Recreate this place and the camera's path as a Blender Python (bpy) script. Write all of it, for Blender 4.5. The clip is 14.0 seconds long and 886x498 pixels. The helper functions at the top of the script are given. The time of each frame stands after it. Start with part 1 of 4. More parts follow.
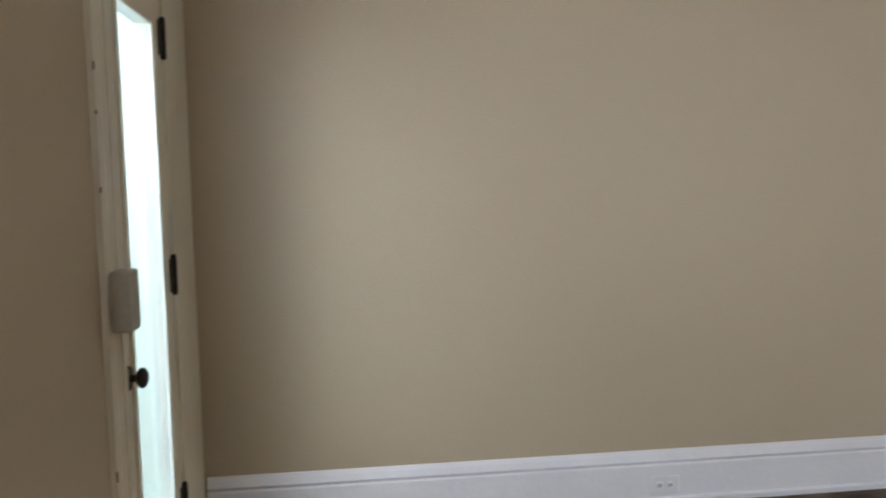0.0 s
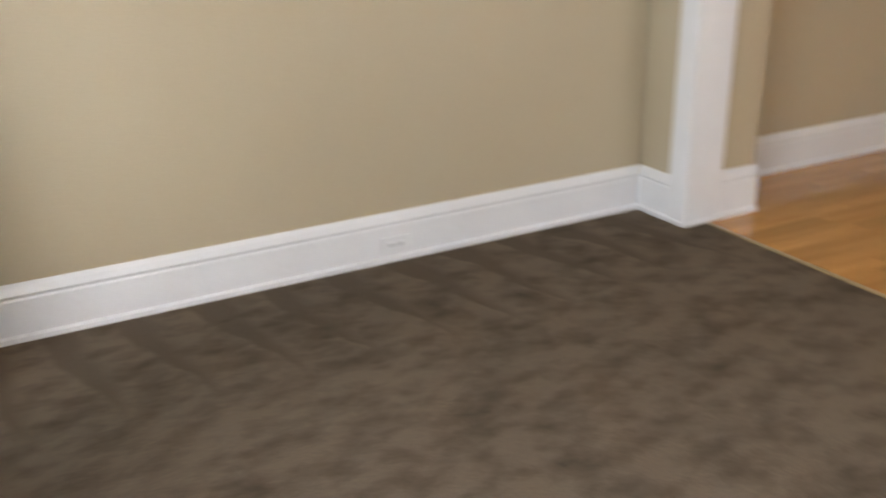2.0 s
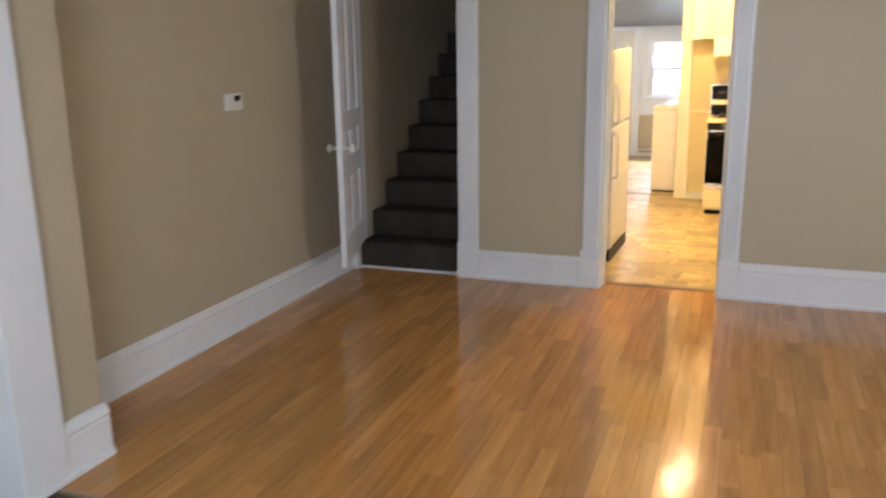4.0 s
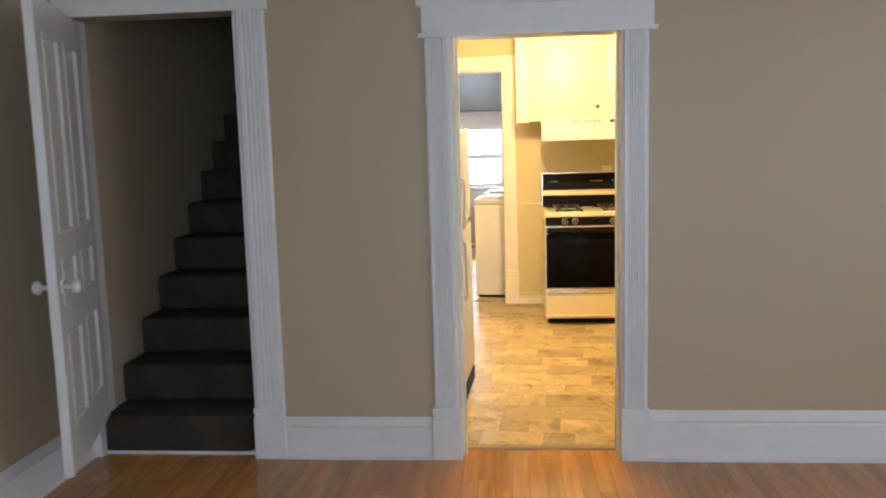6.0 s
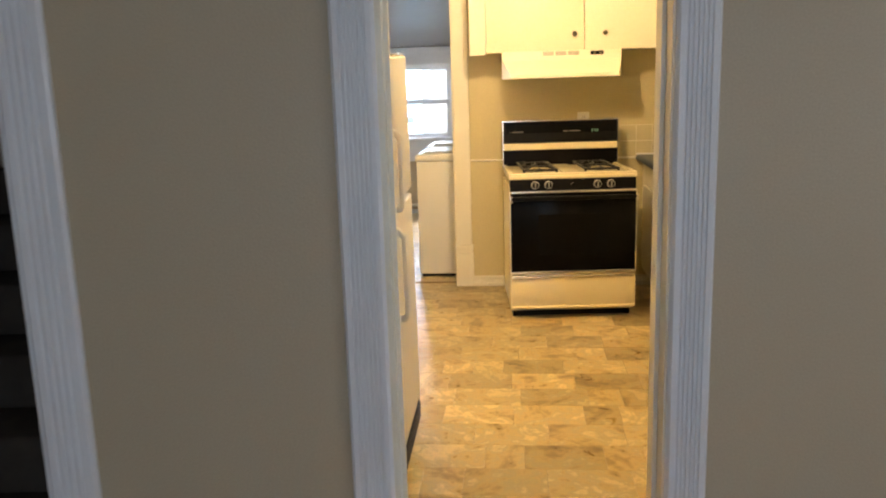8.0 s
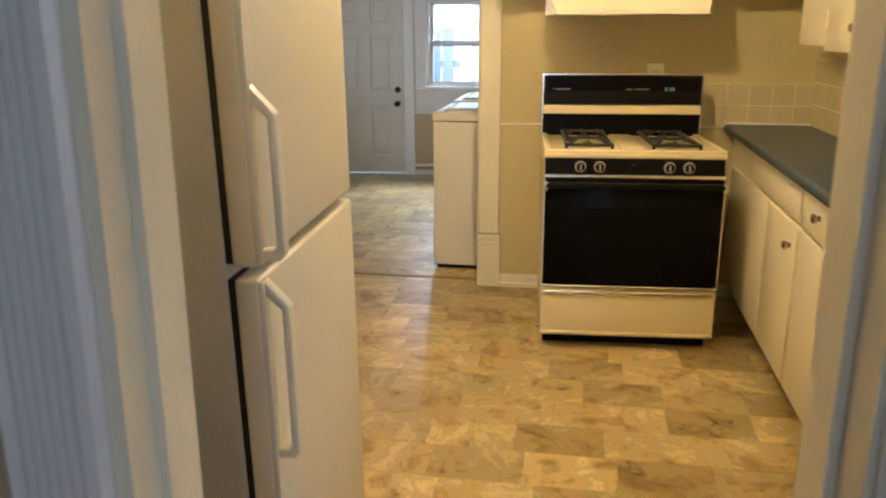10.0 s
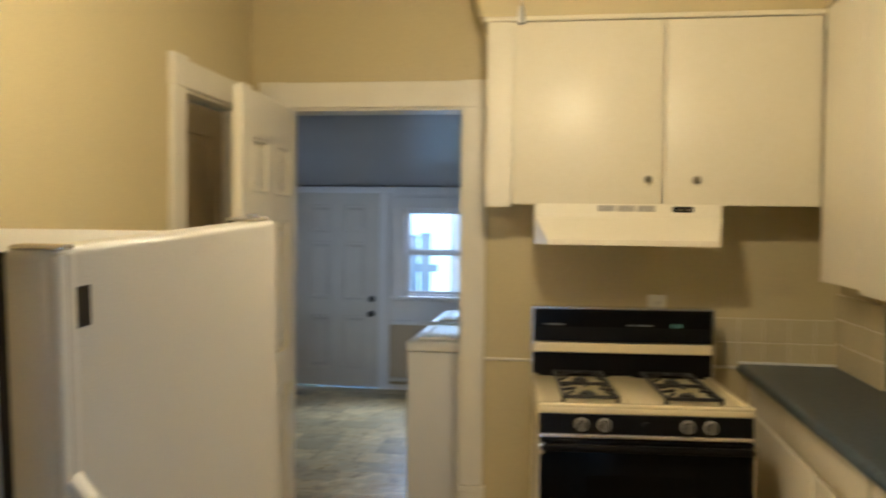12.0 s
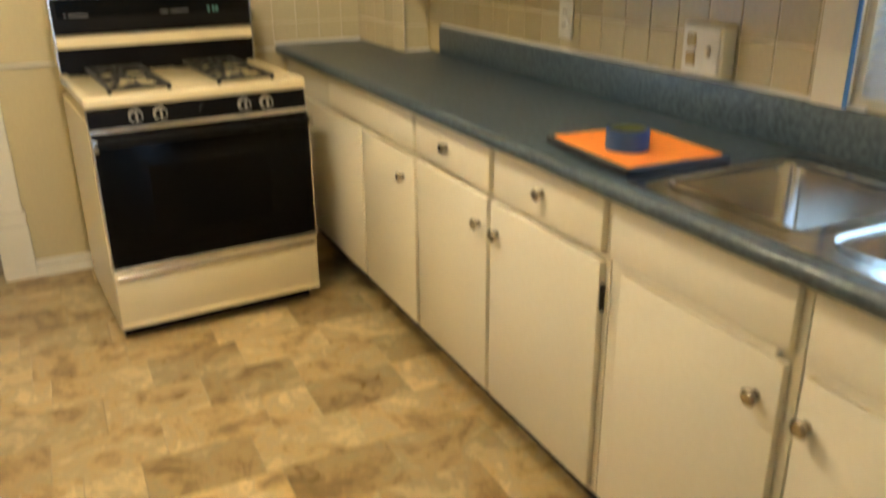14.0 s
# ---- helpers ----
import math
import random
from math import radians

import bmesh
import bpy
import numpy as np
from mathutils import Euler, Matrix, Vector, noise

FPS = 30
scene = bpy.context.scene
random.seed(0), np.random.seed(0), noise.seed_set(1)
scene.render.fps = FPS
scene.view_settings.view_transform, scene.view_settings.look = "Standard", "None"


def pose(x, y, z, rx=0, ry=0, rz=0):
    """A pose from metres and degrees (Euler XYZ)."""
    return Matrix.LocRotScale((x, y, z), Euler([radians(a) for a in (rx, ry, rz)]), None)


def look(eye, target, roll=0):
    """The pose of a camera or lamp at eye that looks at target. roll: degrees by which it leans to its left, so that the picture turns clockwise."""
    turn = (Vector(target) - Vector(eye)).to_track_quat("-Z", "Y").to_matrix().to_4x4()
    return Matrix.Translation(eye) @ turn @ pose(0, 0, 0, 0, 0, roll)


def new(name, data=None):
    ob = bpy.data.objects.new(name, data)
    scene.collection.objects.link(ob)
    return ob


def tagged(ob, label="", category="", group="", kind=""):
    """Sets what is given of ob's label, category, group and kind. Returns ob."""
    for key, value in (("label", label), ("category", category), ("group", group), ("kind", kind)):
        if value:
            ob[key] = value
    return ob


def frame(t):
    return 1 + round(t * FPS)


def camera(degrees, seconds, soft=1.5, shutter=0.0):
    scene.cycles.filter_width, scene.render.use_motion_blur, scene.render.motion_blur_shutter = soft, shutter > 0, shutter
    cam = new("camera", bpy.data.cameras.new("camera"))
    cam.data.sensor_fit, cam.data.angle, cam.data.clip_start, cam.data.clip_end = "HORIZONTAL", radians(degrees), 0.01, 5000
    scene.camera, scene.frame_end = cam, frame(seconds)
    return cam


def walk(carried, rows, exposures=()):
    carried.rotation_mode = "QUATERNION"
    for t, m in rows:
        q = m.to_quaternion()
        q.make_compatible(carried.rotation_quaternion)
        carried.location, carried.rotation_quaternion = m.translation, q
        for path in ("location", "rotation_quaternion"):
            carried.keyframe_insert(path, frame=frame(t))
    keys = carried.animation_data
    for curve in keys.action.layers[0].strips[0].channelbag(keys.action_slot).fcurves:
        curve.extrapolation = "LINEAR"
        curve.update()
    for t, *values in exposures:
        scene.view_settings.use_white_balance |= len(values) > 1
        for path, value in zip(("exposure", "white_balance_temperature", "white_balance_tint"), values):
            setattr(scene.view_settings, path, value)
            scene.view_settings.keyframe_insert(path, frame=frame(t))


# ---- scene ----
cam = camera(57.5, 14.0, soft=2.0, shutter=0.5)
PATH = [
    (0, (0.703, -5.649, 1.261), (-1.271, -5.397, 1.06), -0.9),
    (0.5, (0.715, -5.636, 1.278), (-1.266, -5.525, 1.026), -0.8),
    (1, (0.7, -5.618, 1.283), (-1.256, -5.429, 0.909), -0.3),
    (1.5, (0.727, -5.578, 1.227), (-1.156, -5.232, 0.648), -1.4),
    (2, (0.698, -5.588, 1.252), (-0.976, -4.793, 0.5), -2.1),
    (2.5, (0.549, -5.651, 1.321), (-0.733, -4.35, 0.504), -0.5),
    (3, (0.618, -5.707, 1.408), (-0.349, -4.139, 0.63), -0.6),
    (3.5, (0.552, -5.419, 1.439), (-0.247, -3.683, 0.85), -1.0),
    (4, (0.424, -5.098, 1.483), (-0.252, -3.275, 1.018), -0.8),
    (4.2, (0.374, -4.929, 1.496), (-0.236, -3.073, 1.065), -0.8),
    (6.3, (-0.173, -3.337, 1.436), (-0.311, -1.358, 1.182), -1.5),
    (6.5, (-0.191, -3.172, 1.434), (-0.31, -1.194, 1.166), -1.4),
    (7, (-0.223, -2.814, 1.433), (-0.293, -0.839, 1.124), -1.6),
    (7.2, (-0.231, -2.66, 1.43), (-0.271, -0.688, 1.102), -1.8),
    (9.3, (-0.073, -1.143, 1.355), (-0.108, 0.804, 0.9), -1.7),
    (9.5, (-0.049, -1.011, 1.355), (-0.117, 0.932, 0.887), -1.0),
    (10, (0.014, -0.707, 1.376), (-0.171, 1.215, 0.855), -0.1),
    (10.5, (0.022, -0.492, 1.41), (-0.241, 1.438, 0.954), -1.2),
    (11, (0.001, -0.337, 1.477), (-0.368, 1.617, 1.261), -0.5),
    (11.5, (0.0, -0.246, 1.522), (-0.436, 1.703, 1.414), 1.0),
    (12, (-0.035, -0.143, 1.525), (-0.171, 1.852, 1.463), 0.7),
    (12.5, (-0.159, -0.077, 1.515), (0.247, 1.881, 1.477), -1.0),
    (13, (-0.176, -0.096, 1.517), (0.618, 1.735, 1.387), -0.7),
    (13.5, (-0.207, -0.087, 1.463), (0.741, 1.631, 1.076), -0.5),
    (14, (-0.190, -0.092, 1.370), (0.746, 1.520, 0.647), -0.6),
]
walk(cam, [(t, look(eye, target, roll)) for t, eye, target, roll in PATH],
     exposures=[(0.0, 0.50, 9000, 20), (0.5, 0.15, 8800, 20), (1.0, 0.32, 8900, 20), (1.5, 0.5, 9000, 20), (2.0, 1.0, 10600, 21), (2.5, 1.32, 12800, 25), (3.0, 0.92, 10000, 21), (4.0, 0.7, 8600, 17),
                (6.5, 0.38, 8000, 15), (7.2, 0.3, 7900, 15), (9.5, -0.42, 7600, 11), (10.5, -0.42, 6800, 11), (11.0, -0.70, 6100, 10), (11.5, -0.97, 6000, 9),
                (12.5, -1.08, 5900, 9), (13.0, -1.0, 5900, 9), (13.5, -0.66, 6150, 8), (14.0, -0.2, 5800, 8)])

# the kitchen and the laundry stand a little askew to the front rooms
K = pose(0, 0, 0, 0, 0, -4.4)
I = Matrix()

# ---- world and lights ----
world = bpy.data.worlds.new("sky")
scene.world = world
world.use_nodes = True
wn = world.node_tree
sky = wn.nodes.new("ShaderNodeTexSky")
sky.sky_type, sky.sun_disc = "NISHITA", False
sky.sun_elevation, sky.sun_rotation = radians(38), radians(215)
wn.links.new(sky.outputs[0], wn.nodes["Background"].inputs[0])
wn.nodes["Background"].inputs[1].default_value = 0.15
sun = new("sun", bpy.data.lights.new("sun", "SUN"))
sun.data.energy, sun.data.angle, sun.data.color = 5.0, radians(3), (1, 0.95, 0.88)
sun.matrix_world = look((0, 0, 0), (0.45, 0.55, -0.6))


def window_light(name, m, w, h, watts, color):
    """Daylight set at a door or window opening; the lamp shines along its -z."""
    lamp = new(name, bpy.data.lights.new(name, "AREA"))
    lamp.data.shape, lamp.data.size, lamp.data.size_y = "RECTANGLE", w, h
    lamp.data.energy, lamp.data.color = watts, color
    lamp.matrix_world = m
    return lamp


XE = 2.9            # inner face of the east wall
DAY = (0.58, 0.74, 1.0)
window_light("daylight_front_window", look((0.45, -6.14, 1.3), (0.45, 0, 1.1)), 1.35, 1.5, 58, DAY)
window_light("daylight_front_door", look((-0.62, -6.95, 1.55), (-1.95, -5.6, 0.95)), 0.6, 1.1, 19, DAY)
window_light("daylight_kitchen_window", K @ look((1.43, 0.695, 1.55), (0, 0.695, 1.3)), 0.6, 0.9, 8, DAY)
window_light("daylight_laundry_window", K @ look((-0.95, 7.95, 2.05), (-1.2, 5.2, 0.3)), 1.2, 0.9, 400, (0.60, 0.74, 1.0))
# added fill that lifts the dim laundry walls
window_light("laundry_side_fill", K @ look((-2.79, 5.6, 1.35), (0, 6.0, 1.15)), 0.85, 0.75, 14, (0.66, 0.78, 1.0))
# added fill from the east that brightens the dining walls
window_light("dining_side_fill", look((XE - .005, -2.15, 1.4), (0, -2.3, 1.1)), 1.0, 1.3, 21, DAY)
# the second, weaker bulb is an added fill for tiles and counter
BULBS = ((-0.06, 1.78, 2.22), (-0.84, 1.52, 2.22))
for spot, watts in zip(BULBS, (94, 30)):
    bulb_light = new("bulb_light", bpy.data.lights.new("bulb_light", "POINT"))
    bulb_light.data.energy, bulb_light.data.shadow_soft_size, bulb_light.data.color = watts, 0.036, (1.0, 0.79, 0.49)
    bulb_light.location = K @ Vector(spot)


# ---- materials ----
def material(name, a, b=None, rough=0.5, scale=6.0, fine=90.0, bump=0.0, bump_scale=200.0, metal=0.0, coat=0.0,
             stretch=(1, 1, 1), vary=0.0, detail=6.0, spec=0.5, grainy=0.12, spread=0.04):
    """A surface of colour a with blotches of colour b, a finer grain and a relief; vary: how far single pieces differ."""
    m = bpy.data.materials.new(name)
    m.use_nodes = True
    t = m.node_tree
    n, link = t.nodes, t.links
    p = n["Principled BSDF"]
    b = b or tuple(c * 0.86 for c in a)
    place = n.new("ShaderNodeTexCoord")
    mapping = n.new("ShaderNodeMapping")
    mapping.inputs["Scale"].default_value = stretch
    link.new(place.outputs["Object"], mapping.inputs[0])
    info = n.new("ShaderNodeObjectInfo")
    if vary:
        shift = n.new("ShaderNodeVectorMath")
        shift.operation = "SCALE"
        one = n.new("ShaderNodeCombineXYZ")
        for k in range(3):
            link.new(info.outputs["Random"], one.inputs[k])
        link.new(one.outputs[0], shift.inputs[0])
        shift.inputs["Scale"].default_value = 40.0
        link.new(shift.outputs[0], mapping.inputs["Location"])
    big = n.new("ShaderNodeTexNoise")
    big.inputs["Scale"].default_value, big.inputs["Detail"].default_value = scale, detail
    small = n.new("ShaderNodeTexNoise")
    small.inputs["Scale"].default_value, small.inputs["Detail"].default_value = fine, 3
    for tex in (big, small):
        link.new(mapping.outputs[0], tex.inputs["Vector"])
    ramp = n.new("ShaderNodeMapRange")
    ramp.inputs[1].default_value, ramp.inputs[2].default_value = 0.3, 0.7
    link.new(big.outputs[0], ramp.inputs[0])
    mix = n.new("ShaderNodeMix")
    mix.data_type = "RGBA"
    mix.inputs[6].default_value, mix.inputs[7].default_value = (*a, 1), (*b, 1)
    link.new(ramp.outputs[0], mix.inputs[0])
    grain = n.new("ShaderNodeMix")
    grain.data_type, grain.blend_type = "RGBA", "OVERLAY"
    grain.inputs[0].default_value = grainy
    link.new(mix.outputs[2], grain.inputs[6])
    link.new(small.outputs[0], grain.inputs[7])
    out = grain.outputs[2]
    if vary:
        hue = n.new("ShaderNodeHueSaturation")
        amount = n.new("ShaderNodeMapRange")
        amount.inputs[3].default_value, amount.inputs[4].default_value = 1 - vary, 1 + vary
        link.new(info.outputs["Random"], amount.inputs[0])
        link.new(amount.outputs[0], hue.inputs["Value"])
        link.new(out, hue.inputs["Color"])
        out = hue.outputs[0]
    link.new(out, p.inputs["Base Color"])
    wear = n.new("ShaderNodeMapRange")
    wear.inputs[3].default_value, wear.inputs[4].default_value = max(0.02, rough - spread), min(1, rough + spread)
    link.new(small.outputs[0], wear.inputs[0])
    link.new(wear.outputs[0], p.inputs["Roughness"])
    p.inputs["Metallic"].default_value = metal
    p.inputs["Coat Weight"].default_value = coat
    p.inputs["Coat Roughness"].default_value = 0.12
    p.inputs["Specular IOR Level"].default_value = spec
    if bump:
        rel = n.new("ShaderNodeTexNoise")
        rel.inputs["Scale"].default_value, rel.inputs["Detail"].default_value = bump_scale, 3
        link.new(mapping.outputs[0], rel.inputs["Vector"])
        bn = n.new("ShaderNodeBump")
        bn.inputs["Strength"].default_value, bn.inputs["Distance"].default_value = 1.0, bump
        link.new(rel.outputs[0], bn.inputs["Height"])
        link.new(bn.outputs[0], p.inputs["Normal"])
    return m


def glow(name, color, strength):
    m = bpy.data.materials.new(name)
    m.use_nodes = True
    p = m.node_tree.nodes["Principled BSDF"]
    p.inputs["Base Color"].default_value = (*color, 1)
    p.inputs["Emission Color"].default_value = (*color, 1)
    p.inputs["Emission Strength"].default_value = strength
    return m


def glass(name, tint=(0.95, 0.98, 1.0), rough=0.0):
    m = bpy.data.materials.new(name)
    m.use_nodes = True
    p = m.node_tree.nodes["Principled BSDF"]
    p.inputs["Base Color"].default_value = (*tint, 1)
    p.inputs["Transmission Weight"].default_value = 1
    p.inputs["Roughness"].default_value = rough
    p.inputs["IOR"].default_value = 1.1
    return m


def translucent(name, color, through_light):
    """Thin plastic that lets part of the daylight behind it through."""
    m = bpy.data.materials.new(name)
    m.use_nodes = True
    n, link = m.node_tree.nodes, m.node_tree.links
    p = n["Principled BSDF"]
    p.inputs["Base Color"].default_value = (*color, 1)
    p.inputs["Roughness"].default_value = .45
    back, mix = n.new("ShaderNodeBsdfTranslucent"), n.new("ShaderNodeMixShader")
    back.inputs[0].default_value = (*color, 1)
    mix.inputs[0].default_value = through_light
    link.new(p.outputs[0], mix.inputs[1])
    link.new(back.outputs[0], mix.inputs[2])
    link.new(mix.outputs[0], n["Material Output"].inputs[0])
    return m


WALL = material("tan_wall_paint", (0.485, 0.40, 0.285), (0.465, 0.38, 0.27), 0.42, 1.3, 160, 0.0006, 120, spec=0.45)
KWALL = material("yellow_tan_wall_paint", (0.58, 0.495, 0.285), (0.54, 0.46, 0.262), 0.45, 1.5, 140, 0.0006, 90)
CEIL = material("ceiling_paint", (0.74, 0.72, 0.68), (0.70, 0.68, 0.64), 0.8, 2, 150, 0.001, 60)
PORCHCEIL = material("porch_ceiling_paint", (0.20, 0.20, 0.205), (0.18, 0.18, 0.185), 0.30, 2, 150, 0.001, 60)
TRIM = material("white_trim_paint", (0.765, 0.77, 0.785), (0.72, 0.725, 0.74), 0.33, 5, 120, 0.0009, 45)
KTRIM = material("cream_trim_paint", (0.78, 0.74, 0.63), (0.73, 0.69, 0.57), 0.33, 5, 120, 0.0009, 45)
DOORPAINT = material("grey_door_paint", (0.62, 0.60, 0.56), (0.58, 0.56, 0.52), 0.45, 4, 100, 0.0006, 70)
TANDOOR = material("tan_door_paint", (0.42, 0.35, 0.22), (0.38, 0.32, 0.2), 0.5, 4, 100, 0.0006, 70)


def carpet(name, light, dark):
    """Cut pile with soft footmarks and, along the side wall, the wedge marks that a vacuum cleaner leaves."""
    m = bpy.data.materials.new(name)
    m.use_nodes = True
    n, link = m.node_tree.nodes, m.node_tree.links
    p = n["Principled BSDF"]
    place = n.new("ShaderNodeTexCoord")
    sep = n.new("ShaderNodeSeparateXYZ")
    link.new(place.outputs["Object"], sep.inputs[0])

    def calc(op, a, b=0.0, c=None):
        q = n.new("ShaderNodeMath")
        q.operation = op
        for k, v in enumerate((a, b) if c is None else (a, b, c)):
            if isinstance(v, (int, float)):
                q.inputs[k].default_value = v
            else:
                link.new(v, q.inputs[k])
        return q.outputs[0]

    def cloud(scale, detail, stretch=(1, 1, 1), turn=0.0, rough=.55):
        mp = n.new("ShaderNodeMapping")
        mp.inputs["Scale"].default_value = stretch
        mp.inputs["Rotation"].default_value = (0, 0, turn)
        link.new(place.outputs["Object"], mp.inputs[0])
        tx = n.new("ShaderNodeTexNoise")
        tx.inputs["Scale"].default_value, tx.inputs["Detail"].default_value, tx.inputs["Roughness"].default_value = scale, detail, rough
        link.new(mp.outputs[0], tx.inputs["Vector"])
        return tx.outputs[0]

    wob = cloud(3.0, 2)
    u = calc("ADD", sep.outputs["X"], 2.10)
    v = calc("ADD", calc("SUBTRACT", sep.outputs["Y"], calc("MULTIPLY", u, .36)), calc("MULTIPLY", wob, .14))
    saw = calc("FRACT", calc("DIVIDE", v, .25))
    lim = calc("MULTIPLY", calc("SUBTRACT", 1.0, calc("DIVIDE", u, .72)), .60)
    wedge = n.new("ShaderNodeMapRange")
    wedge.inputs[1].default_value, wedge.inputs[2].default_value = -.12, .12
    link.new(calc("SUBTRACT", lim, saw), wedge.inputs[0])
    marks = n.new("ShaderNodeMapRange")
    marks.inputs[1].default_value, marks.inputs[2].default_value = .43, .72
    link.new(cloud(9.0, 6, (1, .6, 1), .5, .62), marks.inputs[0])
    broad = n.new("ShaderNodeMapRange")
    broad.inputs[1].default_value, broad.inputs[2].default_value = .35, .65
    link.new(cloud(1.6, 3, (1, .5, 1), -.4), broad.inputs[0])
    fibre = cloud(150, 4, rough=.8)
    dk = calc("MAXIMUM", calc("MULTIPLY", marks.outputs[0], .9), calc("MULTIPLY", wedge.outputs[0], .48))
    dk = calc("MULTIPLY_ADD", broad.outputs[0], .22, dk)
    mix = n.new("ShaderNodeMix")
    mix.data_type = "RGBA"
    mix.inputs[6].default_value, mix.inputs[7].default_value = (*light, 1), (*dark, 1)
    link.new(dk, mix.inputs[0])
    grain = n.new("ShaderNodeMix")
    grain.data_type, grain.blend_type = "RGBA", "OVERLAY"
    grain.inputs[0].default_value = .8
    link.new(mix.outputs[2], grain.inputs[6])
    link.new(fibre, grain.inputs[7])
    link.new(grain.outputs[2], p.inputs["Base Color"])
    p.inputs["Roughness"].default_value = .97
    p.inputs["Specular IOR Level"].default_value = .08
    bn = n.new("ShaderNodeBump")
    bn.inputs["Distance"].default_value = .006
    link.new(fibre, bn.inputs["Height"])
    link.new(bn.outputs[0], p.inputs["Normal"])
    return m


CARPET = carpet("brown_carpet", (.186, .138, .104), (.076, .057, .043))
# stairwell shade is worked into this carpet colour
STAIRCARPET = material("shaded_stair_carpet", (0.072, 0.060, 0.051), (0.048, 0.040, 0.034), 0.95, 8, 260, 0.006, 320, spec=0.1)
PLANK = material("oak_laminate", (0.63, 0.305, 0.105), (0.47, 0.205, 0.066), 0.095, 4, 40, 0.00004, 60, stretch=(7, 0.5, 1), vary=0.16, spec=0.5, grainy=0.14, spread=0.03)


def ramped(name, stops, scale, warp, rough, vary, spec=0.5, bump=0.0004):
    """Veined, cloudy stone-look colour that runs through several stops; pieces differ by Random."""
    m = bpy.data.materials.new(name)
    m.use_nodes = True
    n, link = m.node_tree.nodes, m.node_tree.links
    p = n["Principled BSDF"]
    place, info = n.new("ShaderNodeTexCoord"), n.new("ShaderNodeObjectInfo")
    shift = n.new("ShaderNodeVectorMath")
    shift.operation = "MULTIPLY_ADD"
    one = n.new("ShaderNodeCombineXYZ")
    for k in range(3):
        link.new(info.outputs["Random"], one.inputs[k])
    shift.inputs[1].default_value = (37, 53, 0)
    link.new(one.outputs[0], shift.inputs[0])
    link.new(place.outputs["Object"], shift.inputs[2])
    a, b = n.new("ShaderNodeTexNoise"), n.new("ShaderNodeTexNoise")
    for tex, sc, de in ((a, scale, 9), (b, scale * 3.1, 6)):
        tex.inputs["Scale"].default_value, tex.inputs["Detail"].default_value = sc, de
        tex.inputs["Distortion"].default_value = warp
        tex.inputs["Roughness"].default_value = 0.62
        link.new(shift.outputs[0], tex.inputs["Vector"])
    both = n.new("ShaderNodeMix")
    both.inputs[0].default_value = 0.33
    link.new(a.outputs[0], both.inputs[2])
    link.new(b.outputs[0], both.inputs[3])
    ramp = n.new("ShaderNodeValToRGB")
    while len(ramp.color_ramp.elements) < len(stops):
        ramp.color_ramp.elements.new(0.5)
    for e, (at, c) in zip(ramp.color_ramp.elements, stops):
        e.position, e.color = at, (*c, 1)
    link.new(both.outputs[0], ramp.inputs[0])
    hue, amount = n.new("ShaderNodeHueSaturation"), n.new("ShaderNodeMapRange")
    amount.inputs[3].default_value, amount.inputs[4].default_value = 1 - vary, 1 + vary
    link.new(info.outputs["Random"], amount.inputs[0])
    link.new(amount.outputs[0], hue.inputs["Value"])
    link.new(ramp.outputs[0], hue.inputs["Color"])
    link.new(hue.outputs[0], p.inputs["Base Color"])
    wear = n.new("ShaderNodeMapRange")
    wear.inputs[3].default_value, wear.inputs[4].default_value = rough - .06, rough + .1
    link.new(b.outputs[0], wear.inputs[0])
    link.new(wear.outputs[0], p.inputs["Roughness"])
    p.inputs["Specular IOR Level"].default_value = spec
    bn = n.new("ShaderNodeBump")
    bn.inputs["Distance"].default_value = bump
    link.new(b.outputs[0], bn.inputs["Height"])
    link.new(bn.outputs[0], p.inputs["Normal"])
    return m


VINYL = ramped("stone_vinyl", [(.34, (.20, .135, .06)), (.43, (.36, .25, .11)), (.485, (.52, .375, .17)), (.53, (.43, .345, .19)), (.58, (.66, .51, .265)), (.66, (.46, .34, .17))], 3.4, 1.2, .28, .26)
SUBFLOOR = material("subfloor_grey", (0.13, 0.10, 0.07), None, 0.8)
CABINET = material("cream_cabinet_paint", (0.80, 0.745, 0.60), (0.77, 0.715, 0.565), 0.37, 2, 60, 0.0003, 28, spec=0.5)
GREYEND = material("grey_cabinet_end", (0.60, 0.58, 0.55), (0.56, 0.54, 0.51), 0.4, 3, 80)
# near black, painting the shade under the base cabinets
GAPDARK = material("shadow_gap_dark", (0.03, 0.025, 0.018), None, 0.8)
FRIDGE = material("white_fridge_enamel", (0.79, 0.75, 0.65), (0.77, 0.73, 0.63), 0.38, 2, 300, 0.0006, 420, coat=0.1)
# door enamel toned greyer, as the side turned to cool daylight
FRIDGESIDE = material("fridge_enamel_daylit_side", (0.62, 0.61, 0.58), (0.59, 0.58, 0.55), 0.45, 2, 300, 0.0006, 420)
RUBBER = material("black_rubber", (0.018, 0.018, 0.02), None, 0.6)
ALMOND = material("almond_enamel", (0.80, 0.70, 0.46), (0.77, 0.67, 0.43), 0.22, 3, 120, coat=0.3)
BLACKGLASS = material("black_oven_glass", (0.003, 0.003, 0.003), (0.0025, 0.0025, 0.0025), 0.22, 4, 80, spec=0.06)
BLACK = material("black_enamel", (0.0045, 0.0042, 0.004), None, 0.36, 9, 120, spec=0.10)
IRON = material("black_cast_iron", (0.006, 0.0055, 0.005), (0.010, 0.0095, 0.009), 0.55, 30, 200, 0.001, 150)
CHROME = material("chrome_trim", (0.70, 0.68, 0.64), None, 0.22, 20, 200, metal=1.0)
